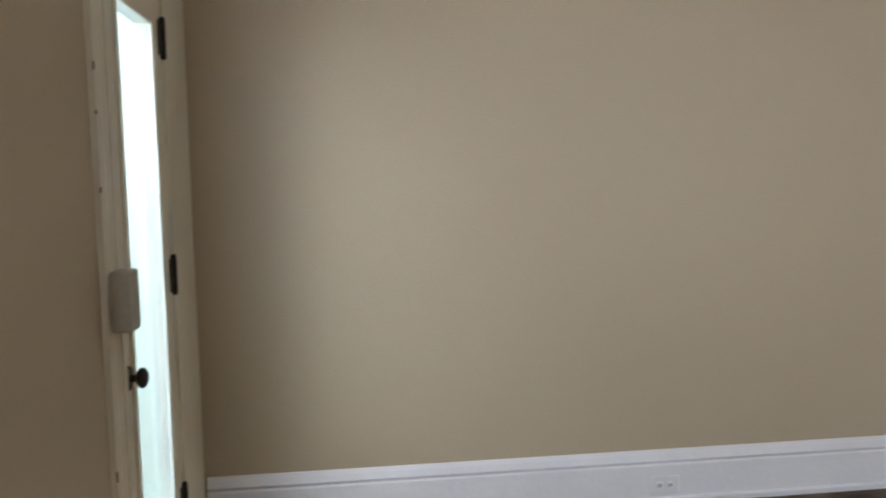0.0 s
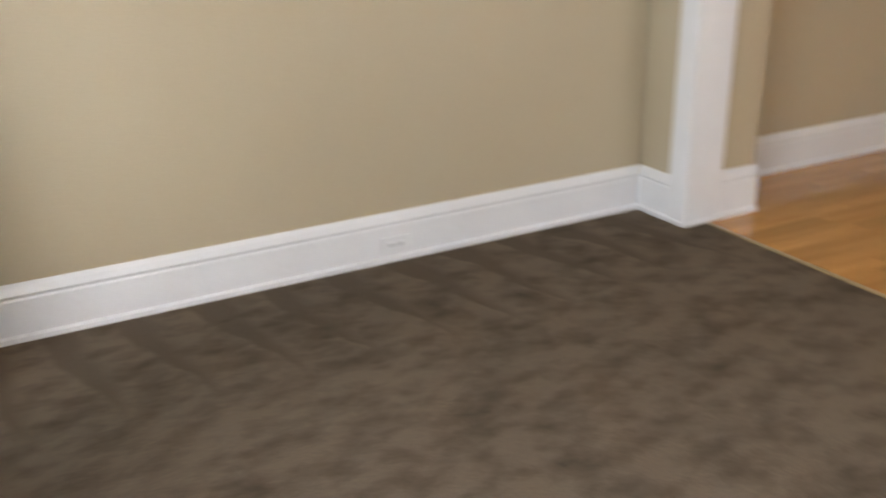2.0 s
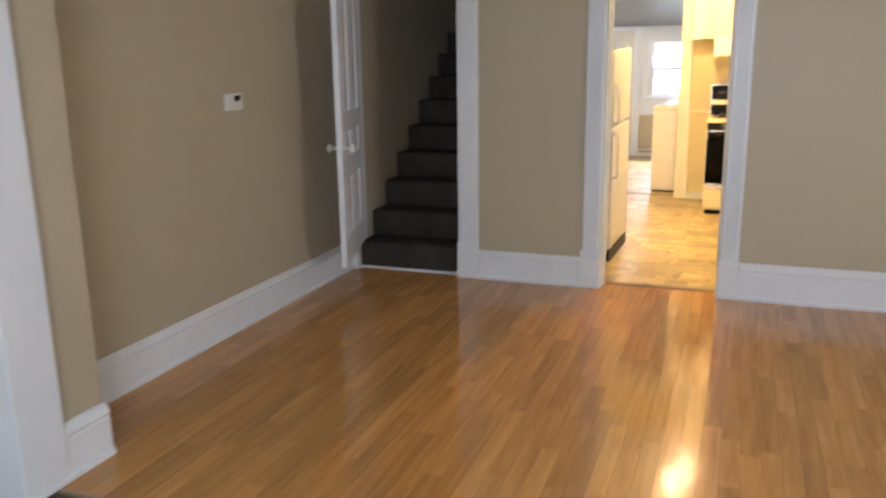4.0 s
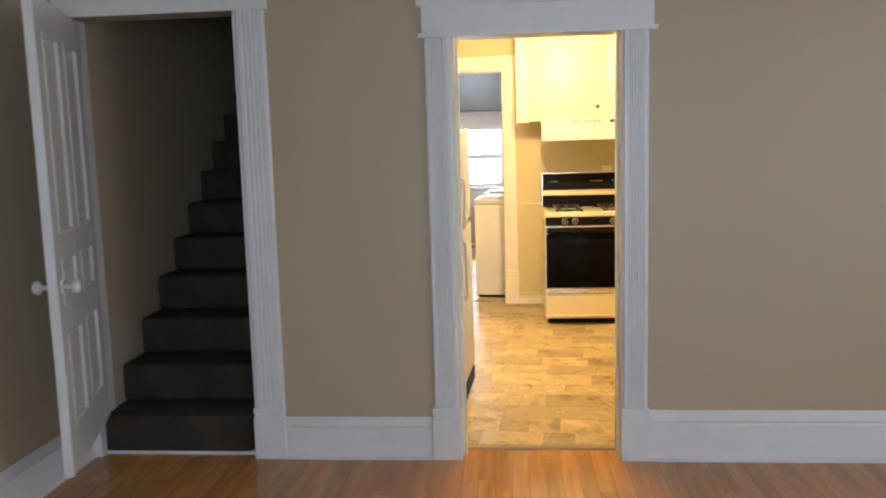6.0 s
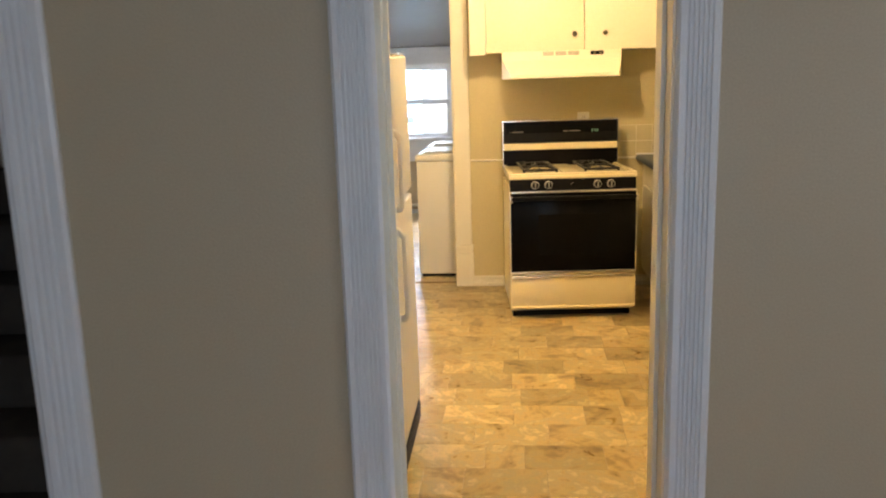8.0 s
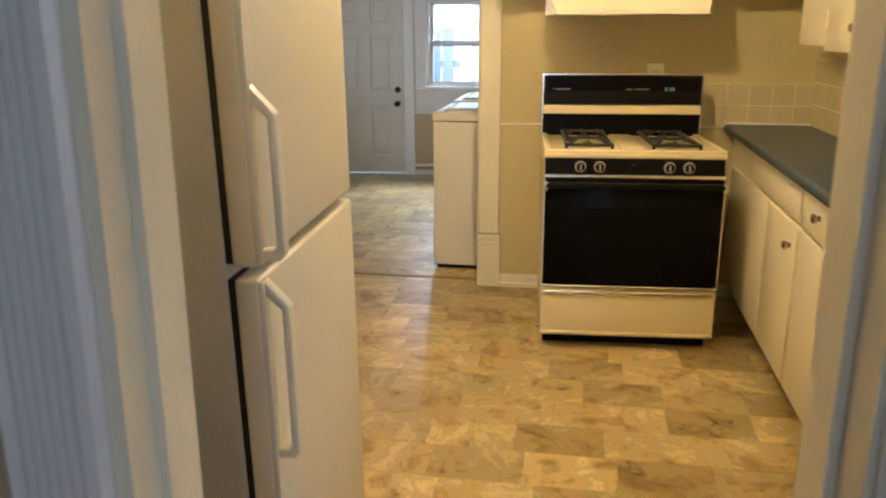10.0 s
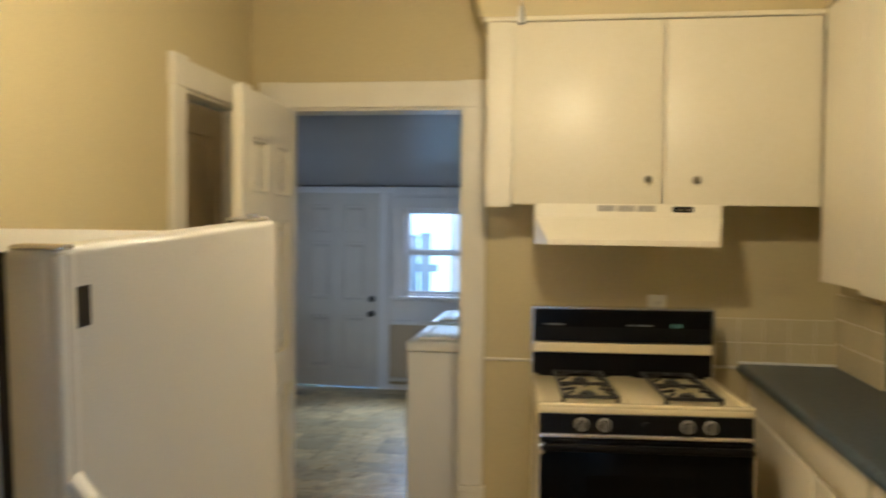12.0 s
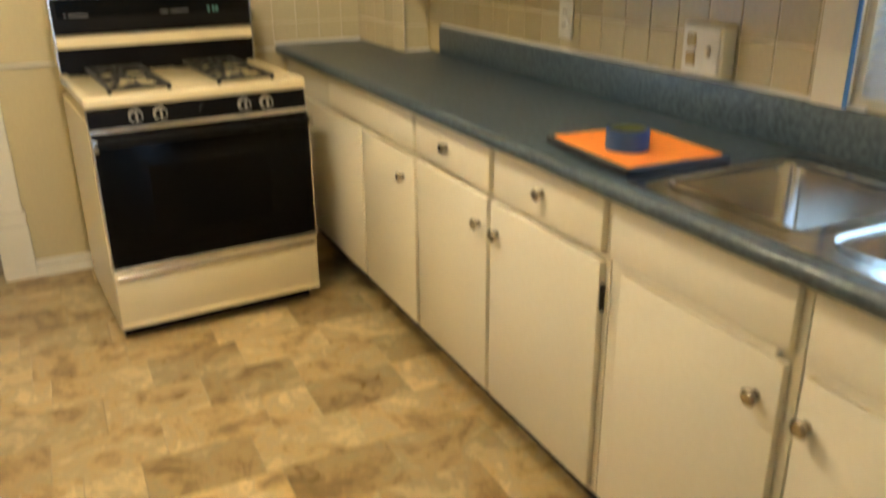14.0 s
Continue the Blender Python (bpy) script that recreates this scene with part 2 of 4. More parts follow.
NICKEL = material("brushed_nickel", (0.36, 0.33, 0.28), None, 0.24, 20, 200, metal=1.0)
STEEL = material("stainless_steel", (0.60, 0.58, 0.54), (0.52, 0.50, 0.47), 0.16, 6, 300, stretch=(1, 12, 1), metal=1.0)
COUNTER = material("blue_laminate_counter", (0.070, 0.100, 0.125), (0.018, 0.030, 0.046), 0.36, 75, 300, detail=5)
TILE = material("tan_wall_tile", (0.58, 0.515, 0.335), (0.55, 0.485, 0.315), 0.25, 5, 100, vary=0.05)
GROUT = material("pale_grout", (0.82, 0.76, 0.62), None, 0.8)
WHITEPLASTIC = material("white_plastic", (0.80, 0.78, 0.72), None, 0.4, 8, 120)
DARKMETAL = material("dark_bronze_metal", (0.022, 0.018, 0.016), (0.04, 0.032, 0.026), 0.42, 30, 200, metal=0.6)
WASHER = material("white_appliance_enamel", (0.80, 0.79, 0.76), (0.77, 0.76, 0.72), 0.32, 3, 140, coat=0.2)
ORANGE = material("orange_paper", (0.90, 0.27, 0.02), (0.87, 0.25, 0.02), 0.7, 8, 160)
BLUETAPE = material("blue_tape", (0.03, 0.075, 0.20), (0.025, 0.06, 0.17), 0.6, 30, 200)
EDGETAPE = material("bright_blue_tape", (0.06, 0.20, 0.55), (0.05, 0.17, 0.48), 0.6, 30, 200)
GREENCORE = material("olive_card_core", (0.13, 0.15, 0.05), None, 0.8, 30, 160)
TRAYBLACK = material("black_plastic_tray", (0.02, 0.02, 0.022), None, 0.35)
BRASS = material("worn_brass", (0.50, 0.38, 0.18), (0.4, 0.3, 0.14), 0.35, 30, 160, metal=1.0)
WOODSTRIP = material("worn_wood_strip", (0.36, 0.25, 0.13), (0.28, 0.19, 0.1), 0.3, 8, 90, stretch=(1, 8, 8))
HOOD = material("cream_hood_enamel", (0.82, 0.77, 0.63), (0.80, 0.75, 0.61), 0.35, 3, 90)
HOODGREY = material("beige_vent_grille", (0.40, 0.37, 0.29), None, 0.5)
DIMPRINT = material("dim_panel_print", (0.16, 0.155, 0.145), None, 0.5)
KNOBGREY = material("pale_knob_print", (0.34, 0.33, 0.30), None, 0.4)
GLASS = glass("window_glass")
FROST = glass("bright_door_glass", (0.93, 0.99, 1.0), 0.06)
SKYGLOW = glow("overcast_daylight", (0.50, 0.75, 1.0), 4.2)
FRONTGLOW = glow("front_daylight", (0.27, 0.62, 1.0), 2.3)
SIDING = material("white_clapboard", (0.78, 0.80, 0.80), None, 0.6, 3, 60)
FENCEPAINT = material("weathered_blue_fence", (0.40, 0.50, 0.60), (0.34, 0.44, 0.54), 0.8, 5, 60)
GROUND = material("winter_grass_ground", (0.12, 0.13, 0.07), (0.2, 0.17, 0.1), 0.95, 3, 40)
BLINDSLAT = translucent("thin_white_blind_plastic", (0.80, 0.81, 0.82), 0.55)
BULBGLASS = glow("warm_bulb", (1.0, 0.74, 0.40), 14)


# ---- mesh helpers ----
def box(bm, x0, x1, y0, y1, z0, z1, bevel=0.0, seg=1):
    """A box between two corners, with rounded edges if asked."""
    r = bmesh.ops.create_cube(bm, size=1)
    bmesh.ops.scale(bm, vec=(x1 - x0, y1 - y0, z1 - z0), verts=r["verts"])
    bmesh.ops.translate(bm, vec=((x0 + x1) / 2, (y0 + y1) / 2, (z0 + z1) / 2), verts=r["verts"])
    if bevel:
        edges = list({e for v in r["verts"] for e in v.link_edges})
        bmesh.ops.bevel(bm, geom=edges, offset=bevel, segments=seg, affect="EDGES", profile=0.5)
    return bm


def tube(bm, a, b, r0, r1=None, seg=16):
    """A rod from a to b."""
    a, b = Vector(a), Vector(b)
    d = b - a
    m = Matrix.Translation((a + b) / 2) @ d.to_track_quat("Z", "Y").to_matrix().to_4x4()
    bmesh.ops.create_cone(bm, cap_ends=True, segments=seg, radius1=r0, radius2=r0 if r1 is None else r1, depth=d.length, matrix=m)
    return bm


def ball(bm, c, r, sx=1, sy=1, sz=1):
    bmesh.ops.create_uvsphere(bm, u_segments=16, v_segments=10, radius=r,
                              matrix=Matrix.Translation(c) @ Matrix.Diagonal((sx, sy, sz, 1)))
    return bm


def prism(bm, points, axis, a, b):
    """A solid whose outline is a list of 2D points, drawn out along an axis from a to b."""
    def at(p, v):
        return {"x": (v, p[0], p[1]), "y": (p[0], v, p[1]), "z": (p[0], p[1], v)}[axis]
    lo = [bm.verts.new(at(p, a)) for p in points]
    hi = [bm.verts.new(at(p, b)) for p in points]
    n = len(points)
    bm.faces.new(lo)
    bm.faces.new(hi)
    for i in range(n):
        bm.faces.new((lo[i], lo[(i + 1) % n], hi[(i + 1) % n], hi[i]))
    bmesh.ops.recalc_face_normals(bm, faces=bm.faces[:])
    return bm


def finish(name, bm, mat, smooth=False):
    me = bpy.data.meshes.new(name)
    bm.to_mesh(me)
    bm.free()
    me.materials.append(mat)
    if smooth:
        me.polygons.foreach_set("use_smooth", [True] * len(me.polygons))
        me.set_sharp_from_angle(angle=radians(35))
    return new(name, me)


def part(name, bm, mat, parent, label="", smooth=False):
    ob = finish(name, bm, mat, smooth)
    ob.parent = parent
    if label:
        tagged(ob, label)
    return ob


def solid(name, bm, mat, label, category, kind="", m=I, group="", smooth=False):
    ob = finish(name, bm, mat, smooth)
    ob.matrix_world = m
    return tagged(ob, label, category, group, kind)


def thing(name, label, category, m=I, group="", kind=""):
    ob = new(name)
    ob.matrix_world = m
    return tagged(ob, label, category, group, kind)


def B(*boxes):
    bm = bmesh.new()
    for b in boxes:
        box(bm, *b)
    return bm

# ---- the large structure: front rooms ----
CH = 2.72
S = "structure"
# front wall with the glass door and the wide window
solid("wall_south", B((-2.25, -1.76, -6.30, -6.15, 0, CH), (-1.76, -1.10, -6.30, -6.15, 1.99, CH), (-1.10, -0.30, -6.30, -6.15, 0, CH),
                      (-0.30, 1.2, -6.30, -6.15, 0, 0.55), (-0.30, 1.2, -6.30, -6.15, 2.05, CH), (1.2, XE + .15, -6.30, -6.15, 0, CH)),
      WALL, "tan painted front wall of the carpeted room", "wall", S)
solid("wall_west", B((-2.25, -2.10, -6.15, -3.26, 0, CH)), WALL, "tan painted side wall above the white baseboard", "wall", S)
solid("wall_west_dining", B((-2.32, -2.17, -2.86, 0.0, 0, CH)), WALL, "tan painted dining room wall with a thermostat", "wall", S)
solid("wall_stub", B((-2.25, -1.81, -3.25, -2.86, 0, CH)), WALL, "tan wall end beside the wide opening", "wall", S)
solid("wall_stub_east", B((1.9, XE + .15, -3.26, -2.86, 0, CH)), WALL, "tan wall end beside the wide opening", "wall", S)
solid("wall_header", B((-1.81, 1.9, -3.25, -2.86, 2.3, CH)), WALL, "tan wall above the wide opening", "wall", S)
solid("wall_east", B((XE, XE + .15, -6.15, -3.26, 0, CH)), WALL, "tan painted side wall", "wall", S)
solid("wall_east_dining", B((XE, XE + .15, -2.86, -2.7, 0, CH), (XE, XE + .15, -1.6, 0.14, 0, CH), (XE, XE + .15, -2.7, -1.6, 0, .7), (XE, XE + .15, -2.7, -1.6, 2.1, CH)), WALL, "tan painted side wall", "wall", S)
# wall between dining room and kitchen, with the stair door and the kitchen doorway
solid("wall_north", B((-2.32, -2.12, 0.0, 0.14, 0, CH), (-2.12, -1.33, 0.0, 0.14, 2.05, CH), (-1.33, -0.392, 0.0, 0.14, 0, CH),
                      (-0.392, 0.36, 0.0, 0.14, 1.93, CH), (0.36, XE + .15, 0.0, 0.14, 0, CH)),
      WALL, "tan painted dining room wall with two doorways", "wall", S)
solid("ceiling", B((-2.4, XE + .2, -6.35, 0.14, CH, CH + .1)), CEIL, "white ceiling of the front rooms", "ceiling", S)
solid("floor_carpet", B((-2.1, XE, -6.15, -3.15, -0.06, 0.0)), CARPET, "brown cut-pile carpet with vacuum marks", "carpet", S)
# stair well
solid("wall_stair_west", B((-2.28, -2.13, 0.14, 3.2, 0, 4.6)), WALL, "tan stair wall in the dark", "wall", S)
solid("wall_stair_east", B((-1.385, -1.335, 0.14, 1.22, 0, 4.6), (-1.66, -1.62, 1.22, 3.2, 0, 4.6), (-1.62, -1.335, 1.20, 1.22, 0, 4.6)), WALL, "tan stair wall in the dark", "wall", S)
solid("wall_stair_end", B((-2.28, -1.6, 3.2, 3.3, 0, 4.6)), WALL, "tan wall at the head of the stairs", "wall", S)
solid("wall_stair_front", B((-2.28, -1.33, 0.0, 0.14, CH + .1, 4.6)), WALL, "tan wall above the stair door", "wall", S)
solid("ceiling_stair", B((-2.3, -1.33, 0.0, 3.3, 4.6, 4.7)), CEIL, "ceiling over the stairs", "ceiling", S)

# ---- kitchen and laundry ----
KH = 2.62
solid("wall_kitchen_west", B((-1.36, -1.28, 0.22, 1.25, 0, KH), (-1.64, -1.28, 1.25, 1.33, 0, KH), (-1.64, -1.52, 1.33, 2.88, 0, KH),
                             (-1.64, -1.52, 2.88, 3.46, 2.05, KH), (-1.64, -1.52, 3.46, 3.61, 0, KH)), KWALL, "yellow-tan kitchen wall with a doorway", "wall", S, K)
solid("wall_kitchen_north", B((-1.64, -1.352, 3.61, 3.76, 0, KH), (-1.352, -0.48, 3.61, 3.76, 2.07, KH), (-0.48, 1.46, 3.61, 3.76, 0, KH)),
      KWALL, "yellow-tan kitchen wall behind the stove", "wall", S, K)
solid("wall_kitchen_east", B((1.31, 1.46, 1.03, 3.61, 0, KH), (1.31, 1.46, 0.36, 1.03, 0, 1.03), (1.31, 1.46, 0.36, 1.03, 2.05, KH), (1.31, 1.46, 0.26, 0.36, 0, KH)),
      KWALL, "yellow-tan kitchen wall with a window over the sink", "wall", S, K)
solid("wall_chase", B((1.185, 1.31, 3.09, 3.61, 0, KH)), KWALL, "boxed-in pipe chase in the kitchen corner", "wall", S, K)
solid("wall_kitchen_south", B((-1.36, -0.393, 0.141, 0.155, 0, KH), (-0.393, 0.361, 0.141, 0.155, 1.93, KH), (0.361, 1.5, 0.141, 0.155, 0, KH)), KWALL, "yellow-tan kitchen wall around the doorway", "wall", S)
solid("ceiling_kitchen", B((-1.7, 1.5, 0.135, 3.76, KH, KH + .08)), CEIL, "off-white kitchen ceiling", "ceiling", S, K)
solid("wall_soffit", B((-0.38, 1.31, 3.25, 3.61, 2.392, KH), (0.99, 1.31, 1.06, 3.25, 2.392, KH)), KWALL, "yellow-tan soffit above the wall cabinets", "soffit", S, K)
LY = 7.1
solid("wall_laundry_north", B((-2.9, -2.46, LY, LY + .12, 0, 2.6), (-2.46, -1.675, LY, LY + .12, 1.80, 2.6), (-1.675, -1.45, LY, LY + .12, 0, 2.6),
                              (-1.45, -0.77, LY, LY + .12, 0, 0.86), (-1.45, -0.77, LY, LY + .12, 1.665, 2.6), (-0.77, 0.0, LY, LY + .12, 0, 2.6)),
      TRIM, "off-white laundry wall with a door and a window", "wall", S, K)
solid("wall_laundry_west", B((-2.9, -2.78, 3.76, 5.1, 0, 2.6), (-2.9, -2.78, 6.1, LY, 0, 2.6), (-2.9, -2.78, 5.1, 6.1, 0, .9), (-2.9, -2.78, 5.1, 6.1, 1.75, 2.6)), WALL, "tan laundry wall", "wall", S, K)
solid("wall_laundry_east", B((-0.08, 0.04, 3.76, LY, 0, 2.6)), WALL, "tan laundry wall behind the machines", "wall", S, K)
bm = bmesh.new()
prism(bm, [(3.76, 2.36), (LY, 1.86), (LY, 1.96), (3.76, 2.46)], "x", -2.9, 0.04)
solid("ceiling_laundry", bm, PORCHCEIL, "sloping grey porch ceiling", "ceiling", S, K)
solid("wall_laundry_south", B((-2.9, -1.64, 3.64, 3.76, 0, 2.6)), WALL, "tan laundry wall", "wall", S, K)
solid("floor_laundry", B((-2.9, 0.0, 3.661, LY, -0.06, -0.008)), SUBFLOOR, "vinyl tile floor of the laundry", "floor", S, K)

# ---- baseboards and casings ----
def board_profile(h, t):
    """The cross-section of an old tall baseboard with a moulded cap, as (out, up)."""
    return [(0, 0), (t + .012, 0), (t + .012, .018), (t, .024), (t, h * .72), (t - .004, h * .76), (t + .004, h * .82), (t - .006, h * .93), (0.004, h), (0, h)]


def baseboard(name, x0, y0, x1, y1, h, t=0.02, mat=TRIM, m=I, label="tall white moulded baseboard"):
    """A baseboard along a line; its face is to the left of the way from start to end."""
    a, b = Vector((x0, y0, 0)), Vector((x1, y1, 0))
    d = (b - a).normalized()
    side = Vector((-d.y, d.x, 0))
    bm = bmesh.new()
    ring = []
    for p in (a, b):
        ring.append([bm.verts.new(p + side * o + Vector((0, 0, u))) for o, u in board_profile(h, t)])
    n = len(ring[0])
    for i in range(n):
        bm.faces.new((ring[0][i], ring[0][(i + 1) % n], ring[1][(i + 1) % n], ring[1][i]))
    bm.faces.new(ring[0])
    bm.faces.new(ring[1])
    bmesh.ops.recalc_face_normals(bm, faces=bm.faces[:])
    return solid(name, bm, mat, label, "baseboard", S, m)


baseboard("baseboard", -2.10, -3.26, -2.10, -6.13, 0.20)
baseboard("baseboard", -1.885, -3.25, -2.10, -3.25, 0.20)
baseboard("baseboard", -1.81, -2.85, -1.81, -3.08, 0.21, 0.025)
baseboard("baseboard", -2.15, -2.86, -1.80, -2.86, 0.20)
baseboard("baseboard", -2.17, -0.01, -2.17, -2.86, 0.20)
baseboard("baseboard", -0.515, 0.0, -1.205, 0.0, 0.196)
baseboard("baseboard", XE, 0.0, 0.465, 0.0, 0.231)
baseboard("baseboard", XE, -2.86, XE, 0.0, 0.2)
baseboard("baseboard", XE, -6.15, XE, -3.26, 0.2)
baseboard("baseboard", -0.40, -6.15, -0.9, -6.15, 0.2)


def fluted(name, parent, x0, x1, y, z0, z1, out, mat, flutes=5):
    """A fluted casing board on a wall at y; out is -1 or 1, the way it stands off."""
    w = x1 - x0
    pts = [(x0, y), (x0, y + out * .014), (x0 + .008, y + out * .022)]
    a, b = x0 + w * .18, x1 - w * .18
    for i in range(flutes):
        c0 = a + (b - a) * i / flutes
        s = (b - a) / flutes
        pts += [(c0 + s * .12, y + out * .022), (c0 + s * .3, y + out * .015), (c0 + s * .7, y + out * .015), (c0 + s * .88, y + out * .022)]
    pts += [(x1 - .008, y + out * .022), (x1, y + out * .014), (x1, y)]
    bm = bmesh.new()
    prism(bm, pts, "z", z0, z1)
    return part(name, bm, mat, parent)


def plinth(parent, x0, x1, y, out, h, mat, proud=.032):
    bm = bmesh.new()
    box(bm, x0, x1, min(y, y + out * proud), max(y, y + out * proud), 0, h * .80, .003)
    box(bm, x0 + .003, x1 - .003, min(y, y + out * (proud - .006)), max(y, y + out * (proud - .006)), h * .80, h * .9, .002)
    box(bm, x0, x1, min(y, y + out * (proud - .002)), max(y, y + out * (proud - .002)), h * .9, h, .003)
    return part("plinth_block", bm, mat, parent)


def rosette(parent, cx, cz, size, y, out, mat):
    bm = bmesh.new()
    box(bm, cx - size / 2, cx + size / 2, min(y, y + out * .03), max(y, y + out * .03), cz - size / 2, cz + size / 2, .003)
    for r, d in ((.36, .034), (.24, .031), (.12, .038)):
        tube(bm, (cx, y + out * .02, cz), (cx, y + out * d, cz), size * r, size * r * .85, 24)
    return part("corner_block", bm, mat, parent, smooth=True)


# kitchen doorway
t = thing("doorway_trim", "white fluted casing with plinth blocks around the kitchen doorway", "door casing", kind=S)
for x0, x1 in ((-0.502, -0.390), (0.347, 0.457)):
    fluted("casing_side", t, x0, x1, 0.0, 0.245, 1.915, -1, TRIM, 6)
plinth(t, -0.513, -0.380, 0.0, -1, 0.245, TRIM)
plinth(t, 0.340, 0.464, 0.0, -1, 0.245, TRIM)
part("head_board", B((-0.51, 0.475, -0.026, 0, 1.915, 2.03), (-0.525, 0.49, -0.036, 0, 1.90, 1.918), (-0.53, 0.495, -0.045, 0, 2.03, 2.06)), TRIM, t)
# cream on side jambs and stops paints in the warm kitchen light
part("jamb", B((-0.394, -0.374, -0.004, 0.162, 0, 1.93)), KTRIM, t)
part("jamb", B((0.340, 0.362, -0.004, 0.162, 0, 1.93)), KTRIM, t)
part("jamb", B((-0.374, 0.340, -0.004, 0.162, 1.906, 1.931)), TRIM, t)
part("stop_strip", B((-0.374, -0.362, 0.055, 0.10, 0, 1.906)), KTRIM, t)
part("stop_strip", B((0.328, 0.340, 0.055, 0.10, 0, 1.906)), KTRIM, t)
solid("threshold", box(bmesh.new(), -0.374, 0.340, 0.105, 0.15, -0.01, 0.009, .004), WOODSTRIP, "pale worn threshold strip between laminate and vinyl", "threshold", S)

# stair doorway
t = thing("doorway_trim", "white fluted casing around the stair doorway", "door casing", kind=S)
fluted("casing_side", t, -1.335, -1.205, 0.0, 0.245, 2.05, -1, TRIM, 4)
plinth(t, -1.352, -1.203, 0.0, -1, 0.245, TRIM)
part("head_board", B((-2.17, -1.19, -0.026, 0, 2.05, 2.17), (-2.17, -1.18, -0.04, 0, 2.17, 2.20)), TRIM, t)
part("jamb", B((-1.352, -1.33, -0.003, 0.142, 0, 2.05)), TRIM, t)
part("jamb", B((-2.128, -2.108, -0.003, 0.142, 0, 2.05)), TRIM, t)
part("casing_side", B((-2.168, -2.108, -0.02, 0.0, 0, 2.05)), TRIM, t)
solid("threshold", box(bmesh.new(), -2.12, -1.37, 0.025, 0.07, -0.005, 0.014, .004), TRIM, "thin white strip at the foot of the stairs", "threshold", S)

# wide opening between carpet and laminate
t = thing("opening_trim", "white flat casing of the wide opening between the rooms", "door casing", kind=S)
part("casing_side", box(bmesh.new(), -1.885, -1.772, -3.275, -3.078, 0.0, 2.30, .006, 2), TRIM, t)
part("plinth_block", box(bmesh.new(), -1.888, -1.766, -3.280, -3.073, 0, 0.022, .004), TRIM, t)
part("head_board", B((-1.885, 2.0, -3.27, -3.25, 2.30, 2.45)), TRIM, t)
part("casing_side", B((1.87, 2.07, -3.285, -3.26, 0, 2.30)), TRIM, t)
solid("threshold", box(bmesh.new(), -1.76, 1.9, -3.155, -3.136, -0.01, 0.005, .002), WOODSTRIP, "pale metal-edged strip where carpet meets laminate", "threshold", S)

# ---- stairs ----
t = thing("staircase", "carpeted staircase, the stairwell shade put into its carpet colour", "stairs", kind=S)
for i in range(14):
    y, z = 0.05 + 0.24 * i, 0.188 * (i + 1)
    xr = -1.388 if y < 0.95 else -1.665
    bm = bmesh.new()
    box(bm, -2.128, xr, y - .022, y + .29, z - .188, z, .016, 3)
    part("step", bm, STAIRCARPET, t, smooth=True)

# ---- doors ----
def panel_door(name, label, m, w, h, mat, rows, cols, hinge_left=True, knob=None, knob_mat=None, t=.036, stile=.11, both=True, kind=""):
    """A framed door: x from 0 (hinge side) to w, y its thickness; rows are (bottom, top) heights of its panels."""
    d = thing(name, label, "door", m, kind=kind)
    xs = [stile + i * ((w - stile * (cols + 1)) / cols + stile) for i in range(cols)]
    pw = (w - stile * (cols + 1)) / cols
    bm = bmesh.new()
    for i in range(cols + 1):
        x = i * (pw + stile)
        box(bm, x, x + stile, -t / 2, t / 2, 0, h, .002)
    z = 0
    for lo, hi in list(rows) + [(h, h)]:
        for x in xs:
            box(bm, x - .001, x + pw + .001, -t / 2 + .0005, t / 2 - .0005, z, lo)
        z = hi
    leaf = part("door_frame", bm, mat, d)
    for lo, hi in rows:
        for x in xs:
            bm = bmesh.new()
            box(bm, x, x + pw, -t * .18, t * .18, lo, hi)
            for s in (-1, 1):
                g = .028
                yy = s * t * .18
                y2 = s * t * .40
                lo4 = [bm.verts.new(v) for v in ((x + g, yy, lo + g), (x + pw - g, yy, lo + g), (x + pw - g, yy, hi - g), (x + g, yy, hi - g))]
                k = g + .022
                hi4 = [bm.verts.new(v) for v in ((x + k, y2, lo + k), (x + pw - k, y2, lo + k), (x + pw - k, y2, hi - k), (x + k, y2, hi - k))]
                bm.faces.new(hi4)
                for i in range(4):
                    bm.faces.new((lo4[i], lo4[(i + 1) % 4], hi4[(i + 1) % 4], hi4[i]))
            bmesh.ops.recalc_face_normals(bm, faces=bm.faces[:])
            part("panel", bm, mat, d)
            bm = bmesh.new()
            for s in (-1, 1):
                y0, y1 = sorted((s * t * .18, s * (t * .5 + .003)))
                for bx in ((x, x + .012, lo, hi), (x + pw - .012, x + pw, lo, hi)):
                    box(bm, bx[0], bx[1], y0, y1, bx[2], bx[3], .003)
                for bz in ((lo, lo + .012), (hi - .012, hi)):
                    box(bm, x + .012, x + pw - .012, y0, y1, bz[0], bz[1], .003)
            part("panel_moulding", bm, mat, d)
    if knob:
        for s in (-1, 1):
            bm = bmesh.new()
            kx, kz = knob
            tube(bm, (kx, s * t / 2, kz), (kx, s * (t / 2 + .008), kz), .028, .026)
            tube(bm, (kx, s * t / 2, kz), (kx, s * (t / 2 + .04), kz), .009)
            ball(bm, (kx, s * (t / 2 + .052), kz), .027, 1, .75, 1)
            part("door_knob", bm, knob_mat, d, smooth=True)
    return d


# stair door, swung open into the dining room against the side wall
panel_door("door_stairs", "white panelled stair door standing open with a glass knob", pose(-2.085, 0.0, 0.20, 0, 0, -72.5), 0.76, 1.83, TRIM,
           [(0.17, 0.55), (0.66, 0.84), (0.94, 1.70)], 2, knob=(0.69, 0.74), knob_mat=WHITEPLASTIC, stile=.095, kind=S)


